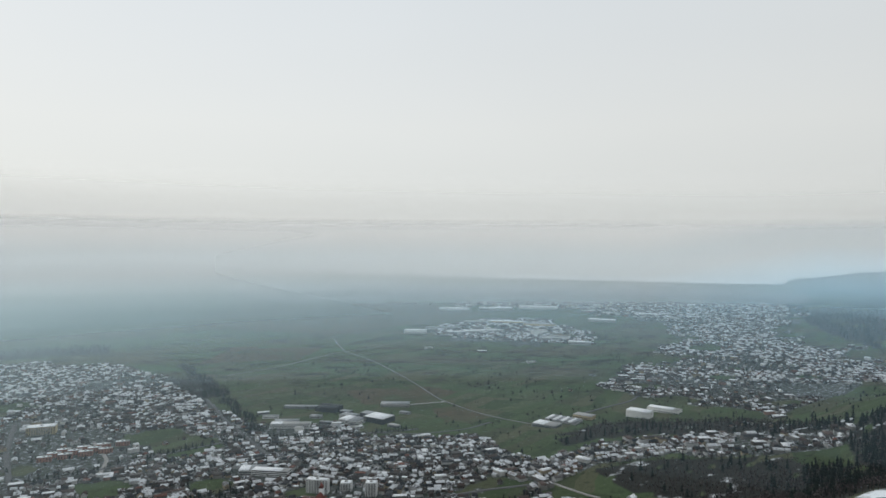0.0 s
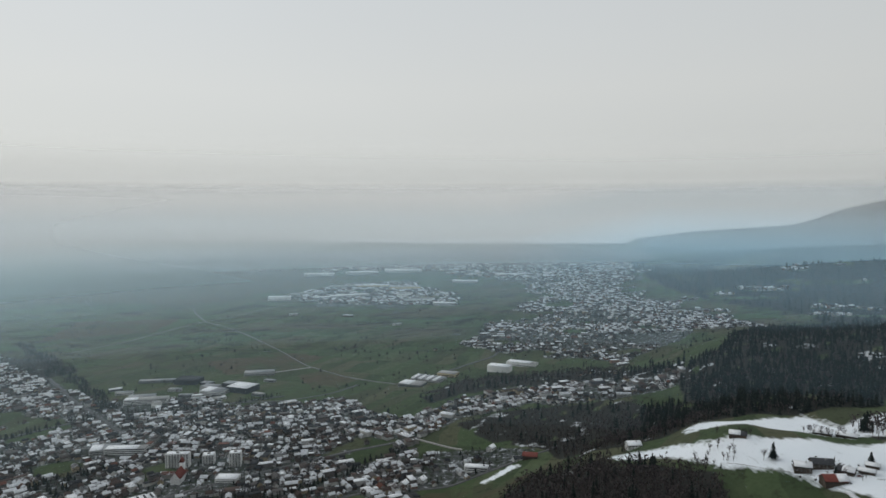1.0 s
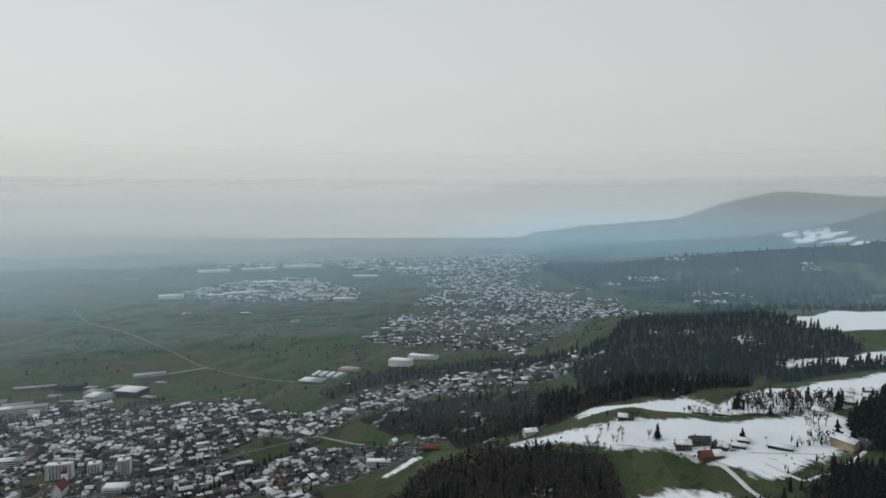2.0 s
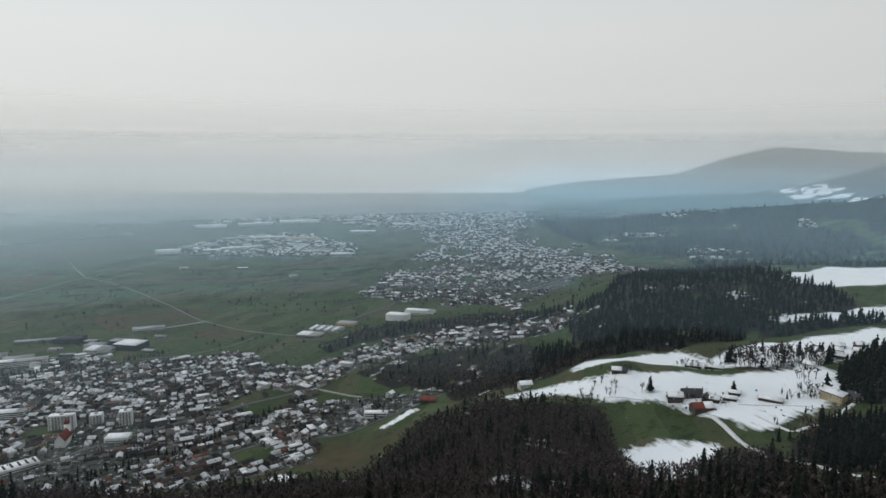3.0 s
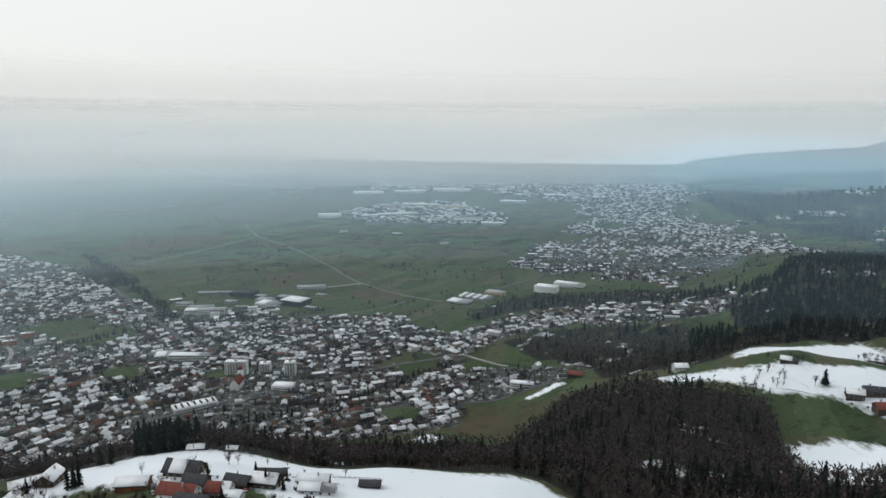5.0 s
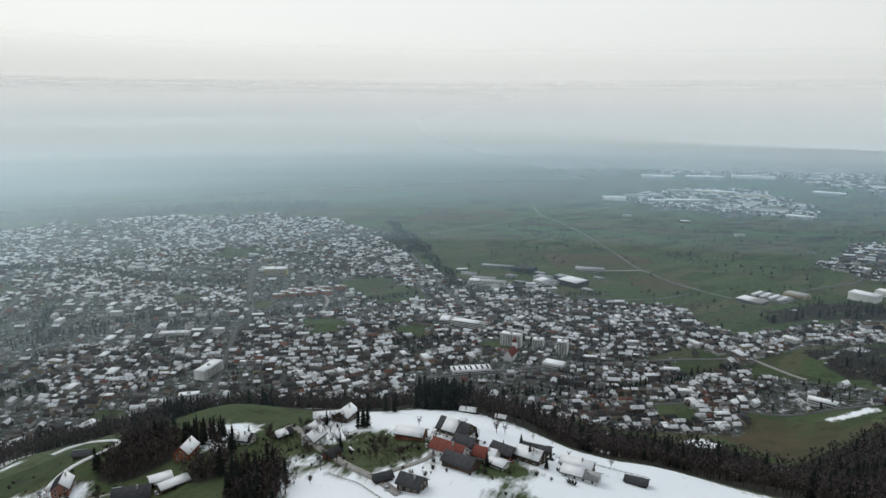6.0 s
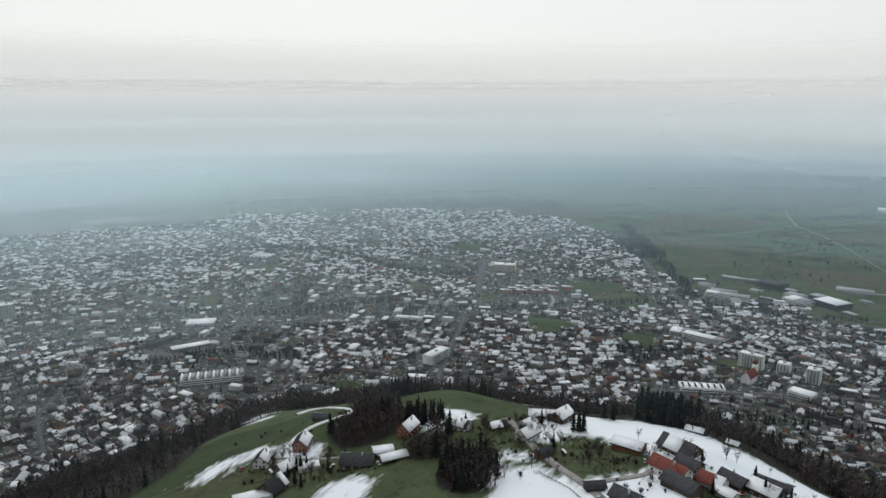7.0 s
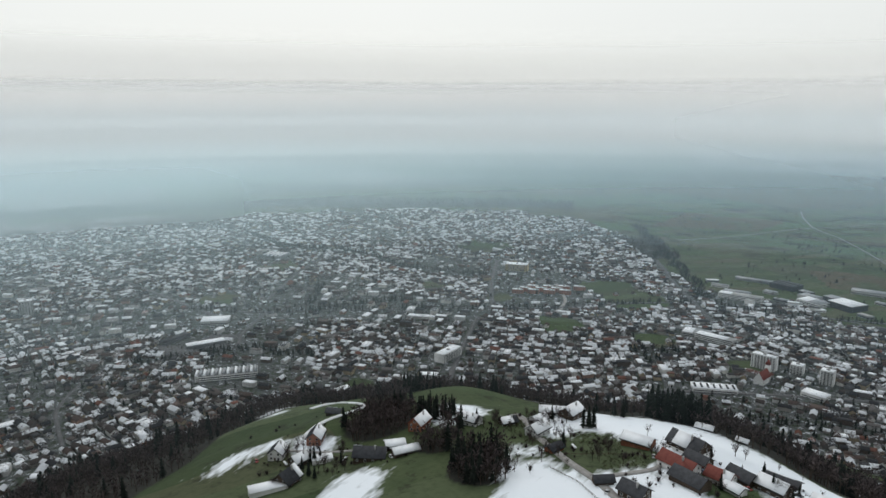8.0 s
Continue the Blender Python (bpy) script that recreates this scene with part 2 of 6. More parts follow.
def haze_material(name, low, full, base, tan_low, tan_high, clear_share, far):
    """Haze imitated on a sheet, up to a certain depth: lets clear_share of the light through and scatters the rest in a
    painted tint; denser towards the hidden sun.
    """
    s = Shader(name)
    m = s.m
    s.t.nodes.clear()
    at = s.node("ShaderNodeNewGeometry").outputs["Position"]
    axis = s.node("ShaderNodeSeparateXYZ")
    s.link(at, axis.inputs[0])
    rise = s.range(axis.outputs[2], low, full)
    fade = s.node("ShaderNodeMapRange")
    fade.interpolation_type = "SMOOTHSTEP"
    for k, value in enumerate((EYE + base * tan_low, EYE + base * tan_high, 1.0, 0.0)):
        fade.inputs[k + 1].default_value = value
    s.link(axis.outputs[2], fade.inputs[0])
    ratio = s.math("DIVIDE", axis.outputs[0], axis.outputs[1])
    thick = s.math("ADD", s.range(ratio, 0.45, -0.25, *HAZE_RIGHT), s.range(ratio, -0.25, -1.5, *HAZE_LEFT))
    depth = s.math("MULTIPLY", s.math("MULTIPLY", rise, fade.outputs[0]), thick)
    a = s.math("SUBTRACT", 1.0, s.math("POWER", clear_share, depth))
    # haze colour put into the tint: bluer right, paler left, greyer near the horizon
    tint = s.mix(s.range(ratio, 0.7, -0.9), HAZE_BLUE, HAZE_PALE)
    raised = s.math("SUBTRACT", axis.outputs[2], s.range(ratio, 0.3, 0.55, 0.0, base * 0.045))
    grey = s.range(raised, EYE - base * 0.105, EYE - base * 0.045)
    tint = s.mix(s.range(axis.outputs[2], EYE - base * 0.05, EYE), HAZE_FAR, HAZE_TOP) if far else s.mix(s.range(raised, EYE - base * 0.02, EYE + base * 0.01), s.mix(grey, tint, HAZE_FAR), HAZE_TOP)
    clear, both = s.node("ShaderNodeBsdfTransparent"), s.node("ShaderNodeAddShader")
    # normals forced up and down, so the sheet takes sky light from before and behind
    for k, (kind, z) in enumerate((("ShaderNodeBsdfDiffuse", 1.0), ("ShaderNodeBsdfTranslucent", -1.0))):
        air, up = s.node(kind), s.node("ShaderNodeCombineXYZ", Z=z)
        s.link(tint, air.inputs["Color"])
        s.link(up.outputs[0], air.inputs["Normal"])
        s.link(air.outputs[0], both.inputs[k])
    veil, out = s.node("ShaderNodeMixShader"), s.node("ShaderNodeOutputMaterial")
    s.link(a, veil.inputs[0])
    s.link(clear.outputs[0], veil.inputs[1])
    s.link(both.outputs[0], veil.inputs[2])
    s.link(veil.outputs[0], out.inputs[0])
    return m


LAND = land_material()
WATER = water_material()
ROOFS, ROOF = roof_material("town_roofs", True), roof_material("snowy_roof", False)
WALLS, WALL = wall_material("town_walls", True), wall_material("house_wall", False)
NEEDLES = foliage_material("conifer_needles", (0.011, 0.0145, 0.012), (0.020, 0.026, 0.021), True)
TWIGS = foliage_material("bare_twigs", (0.042, 0.034, 0.034), (0.098, 0.078, 0.076), True)
SCRUB = foliage_material("scrub_leaves", (0.030, 0.034, 0.016), (0.075, 0.072, 0.036), True)
BARK = plain("bark", (0.05, 0.038, 0.03), (0.085, 0.07, 0.058), 2.0)
ASPHALT = plain("asphalt", (0.065, 0.066, 0.068), (0.12, 0.12, 0.122), 0.3)
COUNTRY = plain("country_road", (0.11, 0.11, 0.105), (0.19, 0.185, 0.175), 0.05)
GRAVEL = plain("pale_track", (0.20, 0.19, 0.175), (0.33, 0.32, 0.31), 0.3)
SNOWY_LANE = plain("snowy_track", (0.50, 0.51, 0.52), (0.72, 0.74, 0.76), 0.2)
CONCRETE = plain("concrete", (0.30, 0.30, 0.29), (0.42, 0.42, 0.41), 0.4)
WHITE = plain("white_render", (0.62, 0.62, 0.60), (0.74, 0.74, 0.73), 0.3)
SNOWCAP = plain("roof_snow", (0.70, 0.72, 0.74), (0.84, 0.86, 0.88), 0.2)
SLATE = plain("slate_roof", (0.035, 0.037, 0.042), (0.065, 0.068, 0.075), 0.5)
REDTILE = plain("red_tile", (0.135, 0.036, 0.030), (0.20, 0.065, 0.050), 0.6)
TIMBER = plain("weathered_timber", (0.055, 0.040, 0.030), (0.11, 0.085, 0.065), 1.2)
BRICKRED = plain("red_brick_render", (0.30, 0.14, 0.10), (0.38, 0.20, 0.15), 0.5)
ORANGE = plain("orange_shingle", (0.22, 0.085, 0.050), (0.30, 0.135, 0.085), 0.6)
GLASS = Shader("window_glass", 0.12, 0.5).done((0.03, 0.035, 0.04))
STEEL = plain("grey_sheet_metal", (0.20, 0.21, 0.22), (0.30, 0.31, 0.32), 0.4, 0.45, 0.6)
OCHRE = plain("ochre_render", (0.42, 0.34, 0.20), (0.50, 0.42, 0.27), 0.4)

# ---- the lie of the land ----
RANGES = (0, 250, 400, 500, 650, 800, 950, 1100, 1300, 1500, 1800, 2200, 2800)
PROFILES = {}


def profile(bearing, *heights):
    PROFILES[bearing] = np.array(heights + (0,) * (len(RANGES) - len(heights)), float)


# heights of the near hills along a few bearings (degrees to the left of straight ahead)
profile(180, 420, 500, 560, 590, 620, 640, 650, 650, 650, 640, 600, 560, 500)
profile(100, 320, 300, 260, 220, 150, 80, 30)
profile(78, 300, 250, 200, 150, 70, 15)
profile(65, 300, 250, 216, 185, 112, 42)
profile(50, 300, 258, 229, 219, 165, 60)
profile(35, 300, 268, 246, 229, 150, 52)
profile(15, 300, 274, 254, 222, 135, 50)
profile(0, 300, 272, 247, 192, 108, 30)
profile(-12, 300, 270, 238, 183, 98, 25, 5, 2, 12, 25)
profile(-20, 300, 270, 222, 190, 142, 102, 66, 36, 30, 58, 10)
profile(-26, 300, 270, 222, 197, 165, 142, 114, 78, 62, 78, 25)
profile(-36, 300, 280, 228, 192, 160, 176, 182, 170, 155, 148, 140, 60)
profile(-50, 320, 300, 265, 230, 198, 190, 190, 190, 184, 180, 186, 140, 50)
profile(-75, 380, 370, 340, 310, 280, 260, 250, 250, 250, 250, 250, 220, 150)
profile(-110, 420, 450, 470, 480, 500, 500, 500, 500, 480, 450, 420, 380, 300)
profile(-180, 420, 500, 560, 590, 620, 640, 650, 650, 650, 640, 600, 560, 500)
BEARINGS = sorted(PROFILES)


def smooth(a, b, v):
    v = np.clip((v - a) / (b - a), 0, 1)
    return v * v * (3 - 2 * v)


def bump(d, crest, before, after):
    return np.where(d < crest, smooth(crest - before, crest, d), 1 - smooth(crest, crest + after, d))


def wave(x, y, size, seed):
    """Smooth pseudo-random relief between -1 and 1."""
    rng = np.random.RandomState(seed)
    out = 0
    for k in range(7):
        a, s, p = rng.uniform(0, 6.283), rng.uniform(0.6, 1.7), rng.uniform(0, 6.283)
        out = out + np.sin((x * math.cos(a) + y * math.sin(a)) * s * 6.283 / size + p)
    return out / 3.5


def height(x, y):
    """Height of the land over the valley floor, in metres."""
    x, y = np.asarray(x, float), np.asarray(y, float)
    d, b = np.hypot(x, y), np.degrees(np.arctan2(-x, y))
    k = np.clip(np.searchsorted(BEARINGS, b) - 1, 0, len(BEARINGS) - 2)
    lo, hi = np.array(BEARINGS, float)[k], np.array(BEARINGS, float)[k + 1]
    u = smooth(0, 1, (b - lo) / (hi - lo)) * 0.5 + 0.5 * (b - lo) / (hi - lo)
    table = np.stack([PROFILES[a] for a in BEARINGS])

    def along(e):
        j = np.clip(np.searchsorted(RANGES, e, side="right") - 1, 0, len(RANGES) - 2)
        r = np.array(RANGES, float)
        f = np.clip((e - r[j]) / (r[j + 1] - r[j]), 0, 1)
        row = lambda i: table[i, j] * (1 - f) + table[i, j + 1] * f
        return row(k) * (1 - u) + row(k + 1) * u

    near = (along(d) * 2 + along(np.maximum(d - 45, 0)) + along(d + 45)) / 4
    z = near * (1 - smooth(2600, 3400, d))
    z = z + np.clip(near / 60, 0, 1) * (wave(x, y, 320, 3) * 7 + wave(x, y, 120, 4) * 2.5) * smooth(250, 500, d)
    # wooded slope beyond the near shelf, the long mountain behind it, and faint ranges across the valley
    z = z + np.interp(-b, (24, 28, 34.5, 43, 52.6, 65, 90), (0, 25, 95, 185, 335, 450, 450)) * bump(d, 5200, 2700, 900) * (1 + 0.12 * wave(x, y, 1500, 5))
    z = z + np.interp(-b, (26.4, 27.2, 31, 38.7, 42, 45.8, 52.5, 65, 100), (0, 50, 150, 245, 420, 545, 470, 520, 500)) * bump(d, 8000, 2000, 2500)
    z = z + np.interp(b, (24, 30, 36, 48, 58, 75, 110), (0, 0, 110, 330, 420, 440, 430)) * bump(d, 14500, 3500, 6000)
    return z


NEAR, LIMIT = 2000.0, 4650.0


def draw_in(p):
    """Land past 2 km is drawn in along its line of sight, ever more with distance, so that the horizon lies 4.7 km off."""
    p = np.atleast_2d(np.asarray(p, float))
    d = np.hypot(p[:, 0], p[:, 1])
    over = np.maximum(d - NEAR, 0)
    k = np.where(d > NEAR, (NEAR + over / (1 + over / (LIMIT - NEAR))) / np.maximum(d, 1), 1.0)
    q = p * k[:, None]
    q[:, 2] = EYE + (p[:, 2] - EYE) * k
    return q, k


def inside(poly, x, y):
    """Which of the points lie in the polygon (metres in plan)."""
    x, y = np.asarray(x, float), np.asarray(y, float)
    px, py = zip(*poly)
    box_ = (x > min(px)) & (x < max(px)) & (y > min(py)) & (y < max(py))
    hit = np.zeros(np.shape(x), bool)
    if x.size > 50 and not box_.all():
        hit[box_] = inside(poly, x[box_], y[box_])
        return hit
    for (x0, y0), (x1, y1) in zip(poly, poly[1:] + poly[:1]):
        if y0 != y1:
            hit ^= ((y0 > y) != (y1 > y)) & (x < (x1 - x0) * (y - y0) / (y1 - y0) + x0)
    return hit


def polar(x, y):
    return np.degrees(np.arctan2(-x, y)), np.hypot(x, y)


def spot(x, y, cx, cy, r):
    return (x - cx) ** 2 + (y - cy) ** 2 < r * r


SNOWFIELDS = [
    [(370, 806), (412, 800), (470, 690), (550, 655), (652, 622), (735, 612), (714, 560), (658, 518), (590, 494), (532, 500), (500, 525), (482, 584), (436, 622), (424, 690), (400, 745)],
    [(526, 760), (656, 792), (646, 710), (734, 742), (852, 724), (948, 684), (882, 634), (776, 612), (670, 636), (594, 672), (470, 768), (492, 808)],
    [(862, 842), (966, 836), (1198, 874), (1000, 724), (880, 792)],
    [(1250, 1180), (1496, 1280), (1700, 1160), (1298, 954), (1230, 1004), (1200, 1100)],
    [(387, 540), (441, 530), (462, 486), (432, 452), (336, 378), (346, 430)],
    [(524, 545), (579, 526), (556, 490), (520, 476), (500, 500)],
    [(-200, 360), (-186, 425), (-150, 440), (-106, 446), (-74, 436), (-44, 428), (-20, 422), (26, 408), (62, 396), (108, 386), (126, 350), (124, 260), (-20, 250), (-50, 310), (-94, 345), (-118, 352), (-146, 350), (-174, 340)],
    [(-252, 246), (-246, 264), (-226, 262), (-214, 236), (-200, 190), (-238, 200)],
    [(-178, 296), (-160, 305), (-143, 309), (-126, 298), (-100, 275), (-100, 210), (-150, 210), (-158, 266)],
    [(-188, 316), (-170, 327), (-158, 320), (-176, 303)],
    [(-258, 332), (-268, 372), (-240, 384), (-226, 352), (-236, 324)],
    [(-136, 332), (-116, 344), (-96, 330), (-60, 310), (-60, 240), (-112, 270)],
    [(-322, 276), (-304, 296), (-286, 278), (-296, 258)],
    [(-345, 260), (-330, 275), (-318, 262), (-330, 245)],
    [(-420, 330), (-402, 345), (-392, 325), (-410, 310)],
    [(70, 905), (96, 922), (118, 900), (104, 880), (80, 880)],
    [(-340, 257), (-332, 244), (-330, 228), (-347, 222), (-353, 229), (-352, 252)],
    [(255, 1010), (330, 1060), (345, 1040), (275, 1000)],
]
THAWED = [
    [(423, 640), (474, 600), (483, 567), (447, 578), (415, 610)],
    [(-168, 360), (-154, 372), (-112, 346), (-106, 322), (-121, 308), (-146, 324)],
    [(-214, 352), (-196, 362), (-168, 336), (-178, 322)],
    [(-100, 345), (-70, 350), (-40, 330), (-60, 318)],
]
MOORS = [
    [(-304, 2056), (-88, 2158), (58, 2064), (-40, 1894), (-218, 1876)],
    [(-38, 1840), (62, 1912), (130, 1744), (2, 1700)],
    [(-1400, 3600), (-500, 3300), (300, 4300), (-300, 5200), (-1500, 5000)],
    [(-900, 2500), (-560, 2560), (-500, 2900), (-900, 2900)],
    [(86, 970), (162, 1020), (298, 1040), (314, 908), (244, 874), (198, 862), (144, 900)],
]
WOODS = [
    [(74, 905), (142, 884), (196, 852), (244, 874), (308, 890), (376, 880), (368, 750), (422, 638), (410, 592), (385, 540), (345, 460), (346, 394), (420, 440), (442, 410), (360, 292), (370, 240), (268, 176), (246, 236), (180, 280), (136, 350), (118, 398), (64, 408), (46, 496)],
    [(286, 1310), (380, 1322), (494, 1288), (600, 1184), (610, 1006), (516, 780), (476, 815), (440, 830), (404, 882), (398, 1092), (328, 1184)],
    [(772, 1280), (910, 1384), (1026, 1500), (1500, 2060), (1766, 1884), (1300, 1250), (1168, 916), (1092, 854), (918, 828), (802, 800), (682, 800), (600, 840), (614, 1014), (700, 1180)],
    [(246, 1516), (390, 1676), (574, 1672), (732, 1658), (810, 1346), (778, 1290), (618, 1366), (490, 1426), (346, 1492), (256, 1434)],
    [(704, 564), (830, 632), (882, 634), (658, 462), (644, 480), (664, 524)],
    [(634, 594), (710, 612), (716, 584), (630, 510), (594, 520), (606, 554)],
    [(482, 424), (574, 472), (624, 436), (450, 300), (412, 310), (425, 350)],
    [(654, 708), (716, 704), (784, 662), (766, 620), (712, 598), (630, 642)],
    [(594, 978), (674, 840), (796, 812), (878, 800), (1010, 745), (975, 700), (860, 748), (764, 778), (648, 790), (520, 840)],
    [(-702, 1940), (-620, 2010), (-780, 2260), (-900, 2200)],
]
VILLAGES = [
    [(162, 1278), (222, 1378), (340, 1464), (486, 1412), (768, 1592), (768, 1276), (702, 1164), (588, 1214), (456, 1326), (310, 1338), (202, 1258)],
    [(646, 1048), (686, 918), (682, 868), (612, 890), (614, 1014)],
    [(122, 1122), (232, 1186), (322, 1158), (390, 1100), (298, 1056), (164, 1034)],
]
FAR_TOWNS = [
    [(418, 2122), (722, 2526), (1128, 2974), (1242, 4344), (2490, 5848), (3072, 5840), (1656, 3472), (1644, 2818), (1616, 2238), (942, 1500), (880, 1600), (774, 1758), (690, 2018)],
    [(-124, 3316), (276, 3996), (640, 3872), (726, 3116), (482, 2928)],
    [(44, 4758), (614, 5236), (1650, 5772), (3096, 6520), (2114, 7392), (256, 6400)],
    [(-1500, 5200), (-200, 4900), (300, 6400), (-600, 7600), (-2200, 7200)],
    [(-4400, 1500), (-4127, 1933), (-3358, 1973), (-2725, 1720), (-2750, 1380), (-2950, 1030)],
    [(-3200, 2700), (-2500, 3000), (-2300, 3500), (-3400, 3300)],
    [(115, 4737), (802, 4834), (1147, 4006), (1601, 3353), (2422, 4506), (3139, 6210), (2002, 6996), (741, 7239), (58, 5702)],
]
GREENS = [(-1345, 926, 55), (-700, 880, 0), (-560, 1500, 95), (-650, 1560, 85), (-620, 1230, 60), (-735, 760, 28), (-360, 1390, 0), (-255, 1210, 40), (-1490, 1230, 70), (-1020, 1320, 45), (-430, 1250, 50), (-1180, 1800, 110), (60, 1010, 40), (110, 1230, 70), (-830, 1330, 40)]


def knoll_edge(b):
    return np.interp(b, (-16, 0, 10, 20, 30, 40, 46, 52, 58, 65, 76), (398, 426, 446, 468, 505, 520, 575, 545, 470, 420, 370))


# tight clumps of trees on the knoll: x, y, reach, share of spruce
KNOLL_CLUMPS = ((-282, 316, 24, 0.05), (-300, 345, 18, 0.1), (-254, 342, 13, 0.95), (-222, 298, 12, 0.1), (-192, 300, 14, 0.4), (-178, 280, 18, 0.6), (-137, 462, 19, 1.0), (-228, 322, 7, 0.1), (-165, 379, 5, 1.0), (-163, 424, 6, 1.0), (-330, 402, 26, 0.3))


def parted(x, y, limit, near_test, far_test):
    """Tests the points nearer than the limit with one rule and those beyond it with another."""
    x, y = np.asarray(x, float), np.asarray(y, float)
    out, near = np.zeros(x.shape, bool), np.hypot(x, y) < limit
    if near.any():
        out[near] = near_test(x[near], y[near])
    if not near.all():
        out[~near] = far_test(x[~near], y[~near])
    return out


def near_wood(x, y):
    b, d = polar(x, y)
    w = (b > -13) & (b < 80) & (d > knoll_edge(b)) & (d < np.interp(b, (-13, 0, 10, 20, 40, 55, 80), (862, 900, 930, 940, 930, 880, 740)))
    for poly in WOODS:
        w = w | inside(poly, x, y)
    w = w & ~(inside(WOODS[5], x, y) & (wave(x, y, 46, 98) < 0.35))
    for cx, cy, r, _ in KNOLL_CLUMPS:
        w = w | spot(x, y, cx, cy, r)
    return w & ((d < 900) | (wave(x, y, 75, 97) > -0.8))


def far_wood(x, y):
    """Wooded slopes across the side valley and the belt across the plain."""
    b, d = polar(x, y)
    high = height(x, y)
    w = (b < -25) & (d < 6500) & (high > 18) & (wave(x, y, 900, 11) + 0.5 * wave(x, y, 330, 12) > -0.85)
    w = w & ~((wave(x, y, 650, 71) > 0.25) & (wave(x, y, 240, 72) > 0.3))
    w = w & ~snow_far(x, y)
    w = w | (b < -27) & (d > 6500) & (d < 9500) & (high > 12) & (wave(x, y, 1400, 21) > -1.2)
    return w | (b > 26) & (b < 78) & (np.abs(d - np.interp(b, (26, 40, 53, 62, 78), (3120, 3190, 3240, 3240, 3290)) - 60 * wave(x, y, 700, 8)) < 110)


def is_wood(x, y):
    return parted(x, y, 2620, near_wood, far_wood)


# lines of trees along the railway bank, the main road and the stream: points and half width
BELTS = (([(-1337, 840), (-1201, 900), (-1085, 1004), (-953, 1118), (-873, 1185), (-691, 1321), (-595, 1438), (-432, 1571), (-306, 1560), (-60, 1640)], 9),
         ([(-931, 2444), (-781, 2194), (-566, 1850), (-440, 1620)], 17),
         ([(-1111, 600), (-1060, 690), (-1010, 760), (-900, 800)], 13),
         ([(-1247, 1156), (-1119, 985), (-1004, 1176)], 12),
         ([(-399, 1146), (-420, 1180), (-380, 1210)], 20),
         ([(-1990, 1500), (-1700, 1420), (-1500, 1500), (-1200, 1440), (-980, 1490)], 14),
         ([(-300, 960), (-180, 1010), (-40, 1060), (60, 1130), (160, 1200)], 10))


# streets of the town: points and width
STREETS = (([(-796, 1248), (-922, 1436), (-1050, 1668)], 11), ([(-660, 1300), (-690, 1400), (-780, 1520)], 8), ([(-372, 1438), (-548, 1714), (-676, 1944)], 10),
           ([(-622, 845), (-695, 986), (-787, 1177)], 9), ([(-906, 370), (-1027, 413), (-1087, 469), (-1150, 560)], 6), ([(-1030, 740), (-1100, 800), (-1171, 919)], 8),
           ([(-1500, 1400), (-1380, 1180), (-1260, 1000)], 9), ([(-330, 1030), (-180, 1120), (-60, 1180), (60, 1230), (200, 1260)], 9), ([(-2858, 1066), (-2168, 940), (-1762, 888), (-1442, 856), (-1250, 840)], 11))


def on_street(x, y):
    near = np.zeros(x.shape, bool)
    for line, width in STREETS:
        for (x0, y0), (x1, y1) in zip(line, line[1:]):
            dx, dy = x1 - x0, y1 - y0
            u = np.clip(((x - x0) * dx + (y - y0) * dy) / (dx * dx + dy * dy), 0, 1)
            near |= np.hypot(x - x0 - u * dx, y - y0 - u * dy) < width / 2 + 7
    return near


def belt(x, y):
    near = np.zeros(x.shape, bool)
    for line, half in BELTS:
        for (x0, y0), (x1, y1) in zip(line, line[1:]):
            dx, dy = x1 - x0, y1 - y0
            u = np.clip(((x - x0) * dx + (y - y0) * dy) / (dx * dx + dy * dy), 0, 1)
            near |= np.hypot(x - x0 - u * dx, y - y0 - u * dy) < half * (1 + 0.5 * wave(x, y, 90, 99))
    return near


def town_limits(x, y):
    b, d = polar(x, y)
    outer = np.interp(b, (-20, -8, -2, 6, 12, 18, 20.3, 26, 31, 40, 53, 62, 80), (1000, 1400, 1560, 1640, 1720, 1880, 2280, 2750, 2870, 2960, 2920, 2980, 3040)) + 50 * wave(x, y, 260, 91)
    t = (b > -9) & (b < 85) & (d < outer) & (d > np.interp(b, (-9, 0, 10, 20, 40, 55, 85), (960, 915, 940, 950, 945, 900, 760)))
    for cx, cy, r in GREENS:
        t = t & ~(np.hypot(x - cx, y - cy) < r * (0.8 + 0.35 * wave(x, y, 60, 90)))
    return t


def near_town(x, y):
    t = town_limits(x, y)
    for poly in VILLAGES:
        t = t | inside(poly, x, y)
    return t


def far_town(x, y):
    t = town_limits(x, y)
    wx, wy = x + 90 * wave(x, y, 420, 92) + 40 * wave(x, y, 150, 93), y + 130 * wave(x, y, 420, 94) + 50 * wave(x, y, 150, 95)
    far = np.zeros(x.shape, bool)
    for poly in FAR_TOWNS:
        far |= inside(poly, wx, wy)
    return t | far & (wave(x, y, 300, 96) > -0.75) & (height(x, y) < 22)


def is_town(x, y):
    return parted(x, y, 1850, near_town, far_town)


def snow_near(x, y):
    s = np.zeros(np.shape(x), bool)
    for poly in SNOWFIELDS:
        s = s | inside(poly, x, y)
    for poly in THAWED:
        s = s & ~inside(poly, x, y)
    return s


def snow_far(x, y):
    b, d = polar(x, y)
    return (b < -34) & (d > 3300) & (d < 6200) & (height(x, y) > 205 + 45 * wave(x, y, 500, 31)) & (wave(x, y, 800, 32) + 0.5 * wave(x, y, 230, 33) > 0.3)


def is_snow(x, y):
    return parted(x, y, 2600, snow_near, snow_far)


